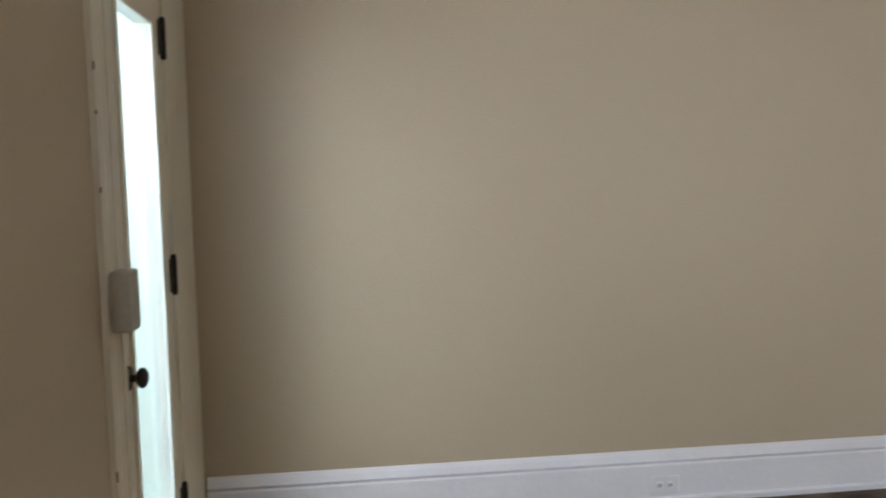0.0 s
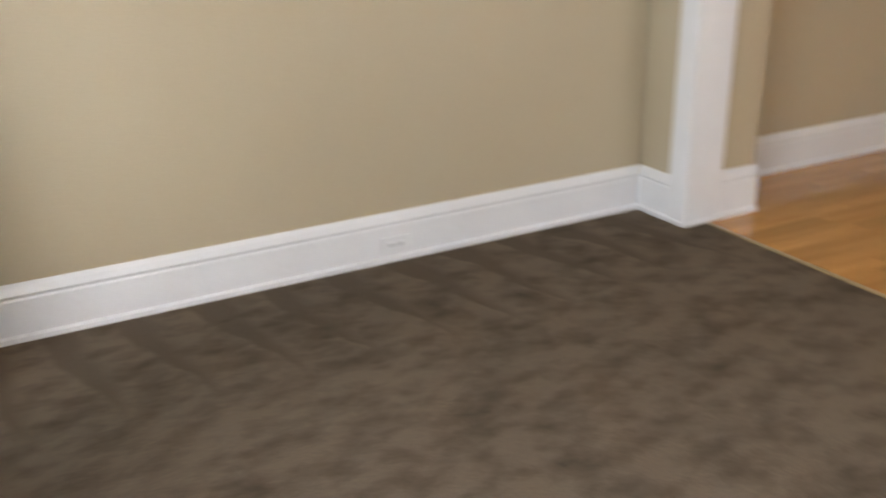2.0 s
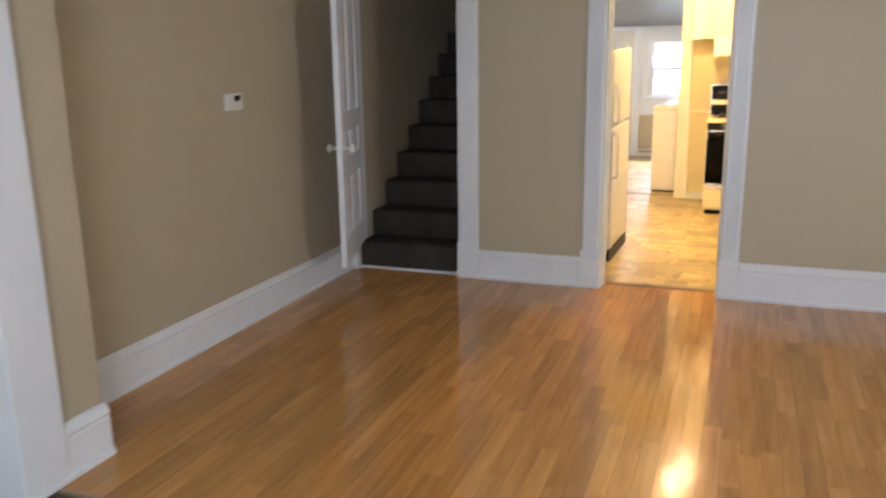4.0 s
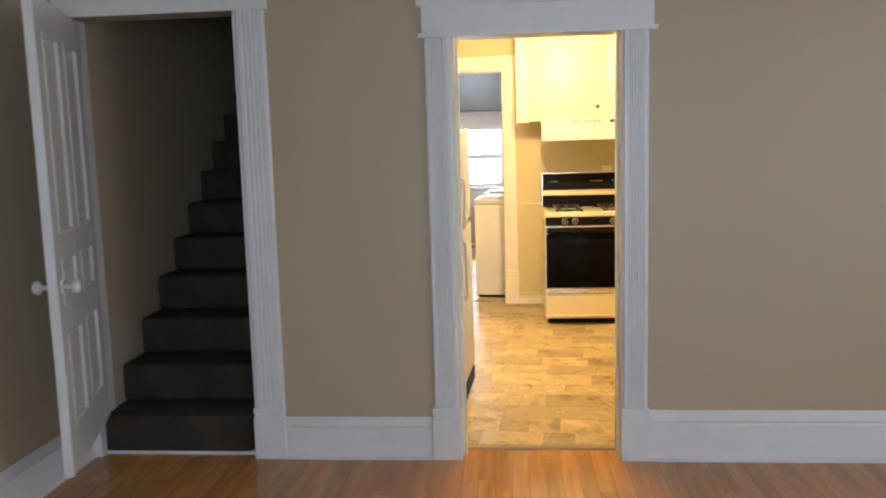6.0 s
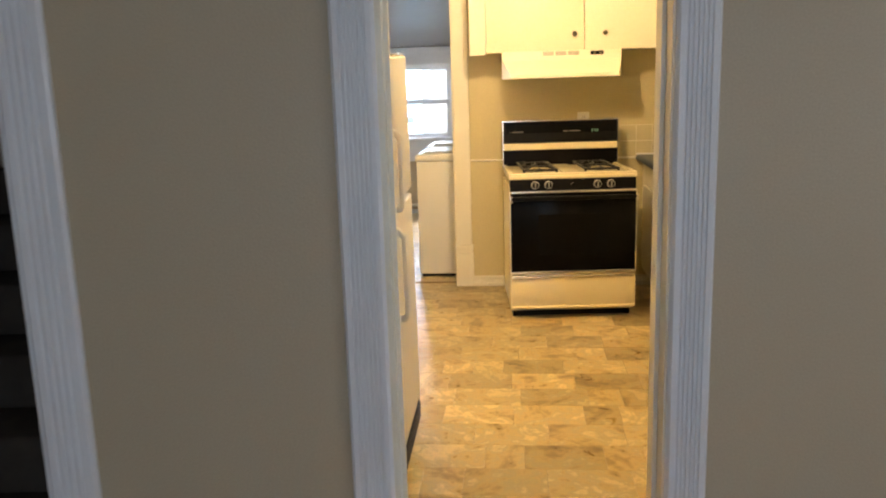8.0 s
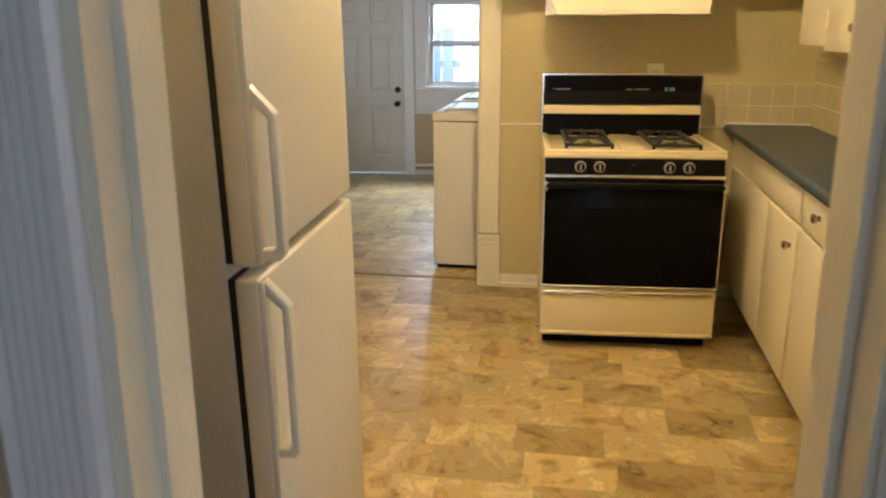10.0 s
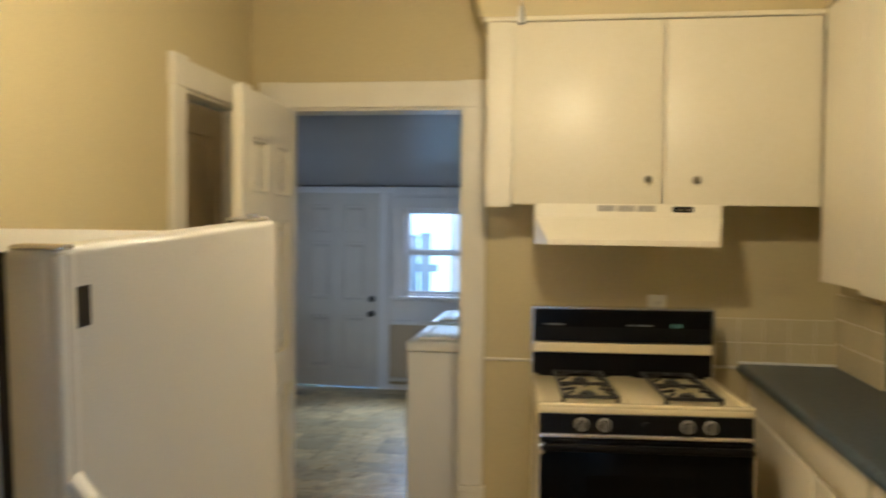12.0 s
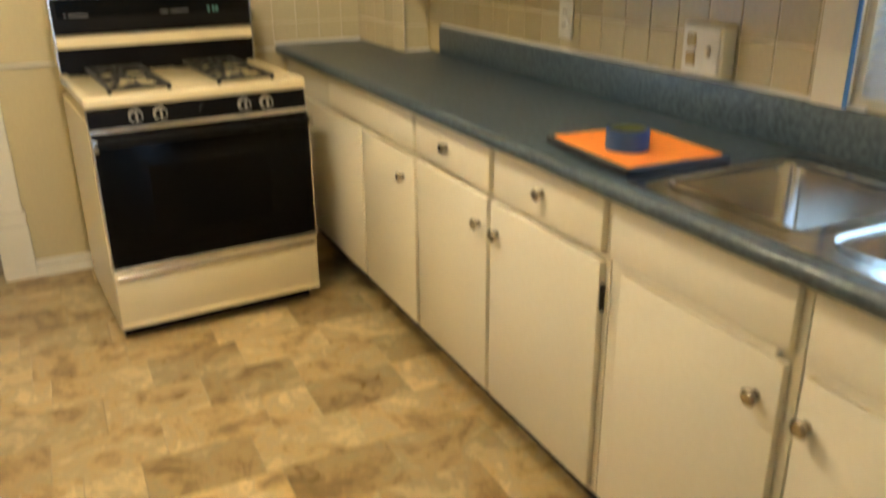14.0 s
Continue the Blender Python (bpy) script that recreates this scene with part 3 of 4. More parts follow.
# front glass door, closed
def front_door():
    d = thing("door_front", "cream front door with a tall bright glass pane, closed", "door", pose(0, 0, 0), kind=S)
    x0, x1, y0, y1, h = -1.735, -1.13, -6.188, -6.143, 1.97
    part("door_frame", B((x0, x0 + .13, y0, y1, .015, h), (-1.245, x1, y0, y1, .015, h), (x0 + .13, -1.245, y0, y1, .015, .285), (x0 + .13, -1.245, y0, y1, 1.66, h)), KTRIM, d)
    bm = bmesh.new()
    for a, b, z0, z1 in ((x0 + .115, x0 + .133, .27, 1.675), (-1.248, -1.23, .27, 1.675), (x0 + .133, -1.248, .27, .288), (x0 + .133, -1.248, 1.657, 1.675)):
        box(bm, a, b, y1, y1 + .008, z0, z1, .003)
    part("glazing_bead", bm, KTRIM, d)
    p = part("pane", B((x0 + .125, -1.240, -6.170, -6.162, .28, 1.665)), FROST, d, "bright daylit glass pane")
    p.visible_shadow = False
    bm = bmesh.new()
    tube(bm, (-1.19, y1, .79), (-1.19, y1 + .008, .79), .030, .027)
    tube(bm, (-1.19, y1, .79), (-1.19, y1 + .028, .79), .009)
    ball(bm, (-1.19, y1 + .034, .79), .024, 1, .58, 1)
    part("door_knob", bm, DARKMETAL, d, "dark bronze door knob", True)
    bm = bmesh.new()
    tube(bm, (-1.19, y1, .93), (-1.19, y1 + .012, .93), .024, .021)
    box(bm, -1.195, -1.185, y1 + .01, y1 + .024, .918, .942, .003)
    part("deadbolt", bm, DARKMETAL, d, "dark bronze thumb-turn lock", True)
    for z in (.27, .96, 1.64):
        bm = bmesh.new()
        tube(bm, (x0 + .002, y1 + .008, z - .05), (x0 + .002, y1 + .008, z + .05), .009)
        box(bm, x0 - .022, x0 + .03, y1, y1 + .004, z - .048, z + .048)
        for k in (-.052, .052):
            ball(bm, (x0 + .002, y1 + .008, z + k), .009)
        part("hinge", bm, DARKMETAL, d, "dark bronze butt hinge", True)


front_door()
t = thing("door_front_trim", "cream painted casing around the front door, chipped along the edge", "door casing", kind=S)
part("casing_side", box(bmesh.new(), -2.098, -1.765, -6.15, -6.139, 0, 1.99, .003), KTRIM, t)
fluted("casing_side", t, -1.102, -1.045, -6.15, 0, 1.99, 1, KTRIM, 1)
part("head_board", B((-2.09, -0.89, -6.15, -6.125, 1.99, 2.12), (-2.10, -0.88, -6.15, -6.11, 2.12, 2.15)), KTRIM, t)
part("jamb", B((-1.762, -1.738, -6.30, -6.132, 0, 1.99)), KTRIM, t)
part("jamb", B((-1.127, -1.10, -6.30, -6.124, 0, 1.99)), KTRIM, t)
part("jamb", B((-1.738, -1.127, -6.30, -6.132, 1.972, 1.992)), KTRIM, t)
part("sill", box(bmesh.new(), -1.76, -0.99, -6.30, -6.10, -.01, .018, .004), WOODSTRIP, t, "worn wooden door sill")
for z, h in ((1.62, .016), (1.47, .022), (1.38, .012), (1.22, .014), (.60, .03), (.47, .018)):
    part("paint_chip", box(bmesh.new(), -1.0468, -1.0442, -6.139, -6.134, z, z + h * .8, .0008), WOODSTRIP, t, "bare wood where paint has chipped")
# rim lock box on the casing edge
t = thing("lock_box", "beige metal rim lock box on the door casing", "lock", I)
part("cover", box(bmesh.new(), -1.105, -1.035, -6.128, -6.084, .925, 1.055, .006, 2), HOODGREY, t, smooth=True)
part("lever", box(bmesh.new(), -1.125, -1.104, -6.112, -6.094, .985, 1.0, .003), DARKMETAL, t)


def window(name, label, m, w, z0, z1, depth, mat, casing=.10, head=.12, rails=2, sill=True):
    """A sash window in a wall: x from 0 to w, the room at +y, the glass at -depth."""
    d = thing(name, label, "window", m, kind=S)
    f = .045
    g = -depth * .55
    mid = (z0 + z1) / 2
    part("window_frame", B((0, f * .5, -depth, 0, z0, z1), (w - f * .5, w, -depth, 0, z0, z1), (f * .5, w - f * .5, -depth, 0, z1 - f * .5, z1), (f * .5, w - f * .5, -depth, 0, z0, z0 + f * .5)), mat, d)
    sashes = [(z0 + f * .5, mid, g + .02), (mid, z1 - f * .5, g - .02)] if rails == 2 else [(z0 + f * .5, z1 - f * .5, g)]
    for a, b, y in sashes:
        s = part("sash", B((f * .5, f * 1.3, y - .015, y + .015, a, b), (w - f * 1.3, w - f * .5, y - .015, y + .015, a, b),
                           (f * 1.3, w - f * 1.3, y - .015, y + .015, a, a + f * .6), (f * 1.3, w - f * 1.3, y - .015, y + .015, b - f * .6, b)), mat, d)
        p = part("pane", B((f * 1.2, w - f * 1.2, y - .003, y + .003, a + f * .5, b - f * .5)), GLASS, s)
        p.visible_shadow = False
    if casing:
        part("casing_side", box(bmesh.new(), -casing, 0.004, 0.0, .022, z0 - .02, z1, .003), mat, d)
        part("casing_side", box(bmesh.new(), w - .004, w + casing, 0.0, .022, z0 - .02, z1, .003), mat, d)
        part("head_board", box(bmesh.new(), -casing - .01, w + casing + .01, 0.0, .028, z1 - .002, z1 + head, .003), mat, d)
    if sill:
        part("window_sill", box(bmesh.new(), -casing - .02, w + casing + .02, -.02, .05, z0 - .035, z0 + .004, .005), mat, d)
    return d


# out-of-view window added to hold the dining fill
window("window_dining_added", "unseen white side window added for the dining fill lamp", pose(XE, -2.7, 0, 0, 0, 90), 1.1, 0.7, 2.1, .15, TRIM)
window("window_front", "wide white front window letting in daylight", pose(-0.30, -6.15, 0), 1.5, 0.55, 2.05, .15, TRIM)
window("window_laundry", "white double-hung laundry window", K @ pose(-0.77, LY, 0, 0, 0, 180), 0.68, 0.86, 1.665, .12, TRIM, .09, .10)
# out-of-view window added around the laundry fill
window("window_laundry_added", "unseen white side window added for the laundry fill lamp", K @ pose(-2.78, 6.1, 0, 0, 0, -90), 1.0, 0.9, 1.75, .12, TRIM, .09, .10)
window("window_kitchen", "white kitchen window over the sink edged with blue tape", K @ pose(1.31, 0.36, 0, 0, 0, 90), 0.67, 1.03, 2.05, .15, KTRIM, .085, .1, sill=False)

d = thing("window_blind", "white horizontal blind lowered over the kitchen window", "blind", K)
part("head_rail", box(bmesh.new(), 1.309, 1.345, .37, 1.02, 2.0, 2.04, .004), WHITEPLASTIC, d)
for i in range(38):
    bm = bmesh.new()
    prism(bm, [(1.312, 1.05 + .025 * i), (1.3145, 1.048 + .025 * i), (1.337, 1.066 + .025 * i), (1.3345, 1.068 + .025 * i)], "y", .375, 1.015)
    part("slat", bm, BLINDSLAT, d)
part("bottom_rail", box(bmesh.new(), 1.311, 1.338, .375, 1.015, 1.034, 1.046, .003), WHITEPLASTIC, d)

# ---- outside ----
solid("ground", B((-60, 60, -60, 60, -0.75, -0.70)), GROUND, "dull winter grass around the house", "ground", S)
t = thing("neighbour_house", "white clapboard house beyond the laundry window", "house", K)
for i in range(26):
    bm = bmesh.new()
    prism(bm, [(11.0, -.7 + .16 * i), (10.97, -.7 + .16 * i), (10.99, -.54 + .16 * i), (11.0, -.54 + .16 * i)], "x", -1.55, 4.5)
    part("clapboard", bm, SIDING, t)
part("wall", B((-1.55, 4.5, 11.0, 11.2, -.7, 3.5)), SIDING, t)
t = thing("fence", "weathered blue-grey board fence in the yard", "fence", K)
for i in range(9):
    part("slat", box(bmesh.new(), -3.2 + .17 * i, -3.2 + .17 * i + .15, 10.2, 10.225, -.7, 1.35 + .03 * (i % 3), .004), FENCEPAINT, t)
part("rail", B((-3.3, -1.6, 10.225, 10.27, .9, 1.0)), FENCEPAINT, t)
part("rail", B((-3.3, -1.6, 10.225, 10.27, -.1, 0)), FENCEPAINT, t)
solid("backdrop", B((-5, 4, -8.02, -8.0, -0.7, 5)), FRONTGLOW, "pale overcast daylight outside the front", "backdrop", S)
solid("backdrop", B((-6, 5, 13.0, 13.02, -0.7, 7)), SKYGLOW, "pale overcast daylight behind the yard", "backdrop", S, K)
# added sheet blocks sun from the side window and glows a little
solid("backdrop", B((-4.6, -4.58, 1.0, 9, -0.7, 5)), SKYGLOW, "unseen glowing sheet that keeps the sun out of the laundry", "backdrop", S, K)
solid("backdrop", B((3.6, 3.62, 0.6, 5, -0.7, 5)), SKYGLOW, "pale overcast daylight beside the kitchen", "backdrop", S, K)

# ---- laundry ----
panel_door("door_back", "grey-white panelled back door, closed, with dark lock and knob", K @ pose(-2.455, LY + .03, 0.01), 0.775, 1.79, DOORPAINT,
           [(0.16, 0.66), (0.80, 1.34), (1.42, 1.68)], 2, knob=(0.715, .68), knob_mat=DARKMETAL, t=.04, kind=S)
bm = bmesh.new()
tube(bm, (0.0, 0, 0), (0, -.018, 0), .03, .027)
ob = solid("deadbolt", bm, DARKMETAL, "dark round deadbolt on the back door", "lock", "", K @ pose(-1.74, LY + .008, .825), smooth=True)
t = thing("door_back_trim", "white flat casing around the back door", "door casing", K, kind=S)
part("casing_side", box(bmesh.new(), -1.668, -1.57, LY - .022, LY - .001, 0, 1.80, .003), TRIM, t)
part("casing_side", box(bmesh.new(), -2.56, -2.465, LY - .022, LY - .001, 0, 1.80, .003), TRIM, t)
part("head_board", box(bmesh.new(), -2.6, -0.5, LY - .026, LY - .001, 1.80, 1.855, .003), TRIM, t)
solid("wall_panel", B((-1.565, -0.09, LY - .012, LY - .001, 0.05, .60)), WALL, "tan panelling under the laundry window", "wall panel", S, K)
solid("trim_rail", box(bmesh.new(), -1.565, -0.09, LY - .03, LY - .012, .60, .64, .004), TRIM, "white rail above the panelling", "trim", S, K)
solid("pipe", tube(bmesh.new(), (-1.56, LY - .05, .10), (-.3, LY - .05, .10), .018), WHITEPLASTIC, "white heating pipe low on the laundry wall", "pipe", "", K, smooth=True)


def washer(name, label, y0, y1, h, lid):
    d = thing(name, label, "washing machine" if lid else "dryer", K, group="laundry machines")
    x0, x1 = -.79, -.13
    part("body", box(bmesh.new(), x0, x1, y0, y1, .02, h - .055, .006, 2), WASHER, d, smooth=True)
    part("top", box(bmesh.new(), x0 - .008, x1, y0 - .003, y1 + .003, h - .052, h, .012, 3), WASHER, d, smooth=True)
    part("front_panel_seam", B((x0 - .002, x0 + .004, y0 + .012, y1 - .012, .09, h - .075)), WASHER, d)
    part("lid", box(bmesh.new(), x0 + .05, x1 - .16, y0 + .08, y1 - .08, h - .002, h + .012, .005, 2), WASHER, d, smooth=True)
    bm = bmesh.new()
    prism(bm, [(x1 - .14, h - .01), (x1 - .11, h + .13), (x1 - .02, h + .14), (x1, h - .01)], "y", y0 + .01, y1 - .01)
    part("control_console", bm, WASHER, d)
    part("lid_slot", B((x0 + .06, x0 + .075, y0 + .16, y1 - .16, h + .011, h + .016)), GREYEND, d)
    part("toe_kick", B((x0 + .02, x1, y0 + .01, y1 - .01, 0, .022)), BLACK, d)


washer("washing_machine", "white top-loading washing machine in the laundry", 3.90, 4.56, .925, True)
washer("dryer", "white dryer beside the washing machine", 4.62, 5.30, .935, False)

# ---- kitchen openings ----
t = thing("doorway_trim", "cream casing with corner blocks around the laundry doorway", "door casing", K, kind=S)
part("casing_side", box(bmesh.new(), -0.482, -0.372, 3.585, 3.61, 0.30, 2.07, .004), KTRIM, t)
plinth(t, -0.488, -0.362, 3.61, -1, 0.30, KTRIM)
part("casing_side", box(bmesh.new(), -1.460, -1.350, 3.585, 3.61, 0.30, 2.07, .004), KTRIM, t)
plinth(t, -1.467, -1.343, 3.61, -1, 0.30, KTRIM)
part("head_board", box(bmesh.new(), -1.347, -0.485, 3.583, 3.61, 2.07, 2.19, .004), KTRIM, t)
rosette(t, -0.427, 2.13, .125, 3.61, -1, KTRIM)
rosette(t, -1.405, 2.13, .125, 3.61, -1, KTRIM)
part("jamb", B((-0.492, -0.478, 3.606, 3.77, 0, 2.075)), KTRIM, t)
part("jamb", B((-1.356, -1.342, 3.606, 3.77, 0, 2.075)), KTRIM, t)
part("jamb", B((-1.342, -0.492, 3.606, 3.77, 2.058, 2.075)), KTRIM, t)
solid("threshold", box(bmesh.new(), -1.342, -0.49, 3.68, 3.72, -.01, .008, .004), WOODSTRIP, "worn strip in the laundry doorway", "threshold", S, K)
panel_door("door_laundry", "cream six-panel door standing open into the kitchen", K @ pose(-1.300, 3.578, 0.012, 0, 0, -87), 0.76, 2.04, KTRIM,
           [(0.22, 0.78), (0.92, 1.52), (1.63, 1.85)], 2, knob=(0.70, .95), knob_mat=DARKMETAL, t=.04, kind=S)
t = thing("doorway_trim", "cream casing with corner blocks around the pantry door", "door casing", K @ pose(-1.52, 0, 0, 0, 0, 90), kind=S)
part("casing_side", box(bmesh.new(), 2.775, 2.885, -.025, 0, 0, 2.05, .004), KTRIM, t)
part("casing_side", box(bmesh.new(), 3.455, 3.56, -.025, 0, 0, 2.05, .004), KTRIM, t)
part("head_board", box(bmesh.new(), 2.885, 3.455, -.027, 0, 2.05, 2.16, .004), KTRIM, t)
rosette(t, 2.83, 2.11, .125, 0, -1, KTRIM)
rosette(t, 3.50, 2.11, .125, 0, -1, KTRIM)
part("jamb", B((2.876, 2.892, -.003, .12, 0, 2.056)), KTRIM, t)
part("jamb", B((3.448, 3.464, -.003, .12, 0, 2.056)), KTRIM, t)
part("jamb", B((2.892, 3.448, -.003, .12, 2.04, 2.056)), KTRIM, t)
panel_door("door_pantry", "tan panelled pantry door, closed in its frame", K @ pose(-1.61, 2.895, .012, 0, 0, 90), .55, 2.02, TANDOOR,
           [(0.2, .9), (1.02, 1.9)], 1, knob=(.49, .95), knob_mat=BRASS, kind=S)
baseboard("baseboard", 0.9, 3.61, -0.362, 3.61, .07, .012, KTRIM, K, "low cream baseboard behind the stove")
baseboard("baseboard", -1.52, 1.34, -1.52, 2.77, .18, .02, KTRIM, K, "cream moulded baseboard")
# rail where the wainscot paint ends
solid("trim_rail", box(bmesh.new(), -0.37, 1.0, 3.597, 3.6105, .893, .905, .003), KTRIM, "thin cream rail on the wall behind the stove", "trim", S, K)


# ---- refrigerator ----
def fridge():
    d = thing("refrigerator", "white top-freezer apartment refrigerator beside the doorway", "refrigerator", K @ pose(0, 0.03, -0.0255, 3.0, 0, 0))
    y0, y1, xf = .545, 1.10, -.46
    part("case", box(bmesh.new(), -1.12, -.518, y0, y1, .03, 1.487, .01, 3), FRIDGESIDE, d, "textured case, cool side light in its grey-white colour", True)
    for z0, z1, nm in ((.11, .975, "fridge_door"), (.995, 1.505, "freezer_door")):
        o = part(nm, box(bmesh.new(), -.506, xf, y0 - .004, y1 + .004, z0, z1, .009, 4), FRIDGE, d, "white pebbled enamel door", True)
        part("gasket", B((-.519, -.505, y0 + .004, y1 - .004, z0 + .004, z1 - .004)), RUBBER, o, "black rubber door gasket")
        # moulded edge strip and handle at the opening side
        for ya, yb, out in ((-.003, .012, .008), (.014, .028, .006)):
            part("edge_trim", box(bmesh.new(), xf - .004, xf + out, y0 + ya, y0 + yb, z0 + .006, z1 - .004, .003, 2), FRIDGE, o, smooth=True)
        bm = bmesh.new()
        top = 1.30 if z0 > .9 else .972
        bot = 1.01 if z0 > .9 else .63
        o1, o2 = xf + .034, xf + .048
        outline = [(xf, top), (xf + .006, top), (o2, top - .045), (o2, bot + .012), (o2 - .008, bot), (xf, bot - .004),
                   (xf, bot + .016), (o1 - .006, bot + .018), (o1, bot + .026), (o1, top - .052), (xf, top - .022)]
        prism(bm, outline, "y", y0 + .002, y0 + .026)
        bmesh.ops.bevel(bm, geom=bm.edges[:], offset=.003, segments=2, affect="EDGES", profile=.5)
        part("handle", bm, FRIDGE, o, "white moulded handle", True)
    part("badge", B((xf, xf + .002, y0 + .022, y0 + .054, 1.43, 1.468)), DARKMETAL, d, "small dark badge")
    bm = bmesh.new()
    box(bm, -.52, xf - .008, y1 - .055, y1 - .005, 1.503, 1.511, .003)
    tube(bm, (xf - .025, y1 - .03, 1.509), (xf - .025, y1 - .03, 1.516), .009)
    part("hinge_cover", bm, CHROME, d, "chrome top hinge")
    part("top_clip", box(bmesh.new(), -.50, xf + .010, y0 - .002, y0 + .02, 1.504, 1.509, .002), CHROME, d, "thin metal clip on the door edge")
    for k in (-.57, -.60):
        part("cap", box(bmesh.new(), k - .006, k + .007, y0 + .012, y0 + .021, 1.486, 1.492, .002), DARKMETAL, d)
    part("toe_grille", box(bmesh.new(), -.56, xf - .005, y0 + .005, y1 - .005, .015, .10, .004), BLACK, d, "black toe grille")
    for i in range(5):
        part("grille_slat", box(bmesh.new(), xf - .006, xf + .002, y0 + .02, y1 - .02, .025 + .015 * i, .032 + .015 * i), RUBBER, d)
    for yy in (y0 + .05, y1 - .05):
        part("foot", tube(bmesh.new(), (-.6, yy, .0255 - yy * .0525), (-.6, yy, .035), .018), BLACK, d)
    for ob in d.children_recursive:
        if not ob.name.startswith("foot"):
            for v in ob.data.vertices:
                v.co.z *= .995


fridge()


# ---- gas range ----
def gas_range():
    d = thing("gas_range", "almond and black freestanding gas range, slightly askew to the wall", "stove", K @ pose(0.255, 3.14, 0, 0, 0, 4.4))
    w = .38           # half width
    yf = -.37         # front of the body
    part("body", box(bmesh.new(), -w + .004, w - .004, yf + .03, .285, .05, .80, .004), ALMOND, d, "almond enamel side panels")
    part("plinth", B((-w + .02, w - .02, yf + .06, .27, 0, .055)), BLACK, d, "black recessed base")
    # cooktop: a shallow pan with a raised rim
    c = part("cooktop", box(bmesh.new(), -w, w, yf - .005, .24, .845, .872, .008, 3), ALMOND, d, "almond cooktop with a raised rim", True)
    for bx in ((-w, w, yf - .005, yf + .03, .866, .882, .007, 3), (-w, -w + .03, yf + .03, .24, .866, .882, .006, 2), (w - .03, w, yf + .03, .24, .866, .882, .006, 2)):
        part("rim", box(bmesh.new(), *bx), ALMOND, c, smooth=True)
    part("centre_strip", box(bmesh.new(), -.05, .05, yf + .04, .24, .868, .878, .006, 2), ALMOND, c, smooth=True)
    for sx in (-1, 1):
        for by in (-.19, .09):
            cx = sx * .185
            b = part("burner", tube(bmesh.new(), (cx, by, .868), (cx, by, .882), .038, .033, 20), IRON, d, "black gas burner", True)
            part("burner_cap", tube(bmesh.new(), (cx, by, .882), (cx, by, .889), .026, .022, 20), IRON, b)
            part("drip_bowl", tube(bmesh.new(), (cx, by, .8735), (cx, by, .8755), .078, .084, 28), ALMOND, b, "almond enamel drip bowl")
        # one long grate over two burners
        bm = bmesh.new()
        x0, x1, y0, y1, z = sx * .185 - .098, sx * .185 + .098, -.30, .20, .898
        r = .0068
        for a, b2 in (((x0, y0), (x1, y0)), ((x1, y0), (x1, y1)), ((x1, y1), (x0, y1)), ((x0, y1), (x0, y0)), ((x0, (y0 + y1) / 2), (x1, (y0 + y1) / 2))):
            tube(bm, (*a, z - .006), (*b2, z - .006), r, r, 8)
        for by in (-.19, .09):
            cx = sx * .185
            for k in range(8):
                an = k * math.pi / 4
                far = .098 if k % 2 == 0 else .125
                near = .045 if k % 2 == 0 else .085
                c, q = math.cos(an), math.sin(an)
                tube(bm, (cx + near * c, by + near * q, z + .004), (cx + far * c, by + far * q, z - .004), r * .8, r * .8, 8)
        for cx, cy in ((x0, y0), (x1, y0), (x0, y1), (x1, y1)):
            tube(bm, (cx, cy, .868), (cx, cy, z), r * 1.1, r, 8)
        part("grate", bm, IRON, d, "black cast-iron pan grate", True)
    # control strip with knobs
    bm = bmesh.new()
    prism(bm, [(yf, .845), (yf - .012, .78), (yf + .05, .78), (yf + .05, .845)], "x", -w + .006, w - .006)
    c = part("control_panel", bm, BLACK, d, "black knob panel")
    for kx in (-.225, -.145, .145, .225):
        bm = bmesh.new()
        tube(bm, (kx, yf - .006, .812), (kx, yf - .022, .812), .0215, .020, 24)
        k = part("knob", bm, BLACK, c, "black knob with a pale ring", True)
        bm = bmesh.new()
        tube(bm, (kx, yf - .008, .812), (kx, yf - .0235, .812), .024, .022, 28)
        part("knob_ring", bm, KNOBGREY, c)
        part("knob_face", tube(bmesh.new(), (kx, yf - .02, .812), (kx, yf - .0255, .812), .0188, .0178, 28), BLACK, c)
        part("knob_grip", box(bmesh.new(), kx - .0035, kx + .0035, yf - .036, yf - .02, .798, .826, .002), KNOBGREY, c)
    part("knob_centre", tube(bmesh.new(), (0, yf - .006, .812), (0, yf - .016, .812), .012), BLACK, c)
    # trim, oven door, drawer
    part("trim_strip", box(bmesh.new(), -w + .002, w - .002, yf - .02, yf + .02, .765, .779, .003), CHROME, d, "bright chrome trim strip")
    o = part("oven_door", box(bmesh.new(), -w + .006, w - .006, yf - .03, yf + .03, .30, .762, .006, 2), BLACKGLASS, d, "black glass oven door", True)
    part("door_trim", box(bmesh.new(), -w + .004, w - .004, yf - .034, yf + .0, .293, .302, .002), CHROME, o)
    part("door_trim", box(bmesh.new(), -w + .003, -w + .009, yf - .033, yf + .0, .30, .762, .002), CHROME, o)
    part("door_trim", box(bmesh.new(), w - .009, w - .003, yf - .033, yf + .0, .30, .762, .002), CHROME, o)
    part("handle_bar", box(bmesh.new(), -w + .004, w - .004, yf - .062, yf - .045, .727, .752, .006, 3), BLACK, o, "long black handle", True)
    for sx in (-1, 1):
        part("handle_end", box(bmesh.new(), sx * (w - .010) - .010, sx * (w - .010) + .010, yf - .062, yf - .028, .715, .757, .005, 2), CHROME, o, "chrome handle end", True)
    part("door_window", B((-.21, .21, yf - .0308, yf - .029, .40, .64)), BLACKGLASS, o)
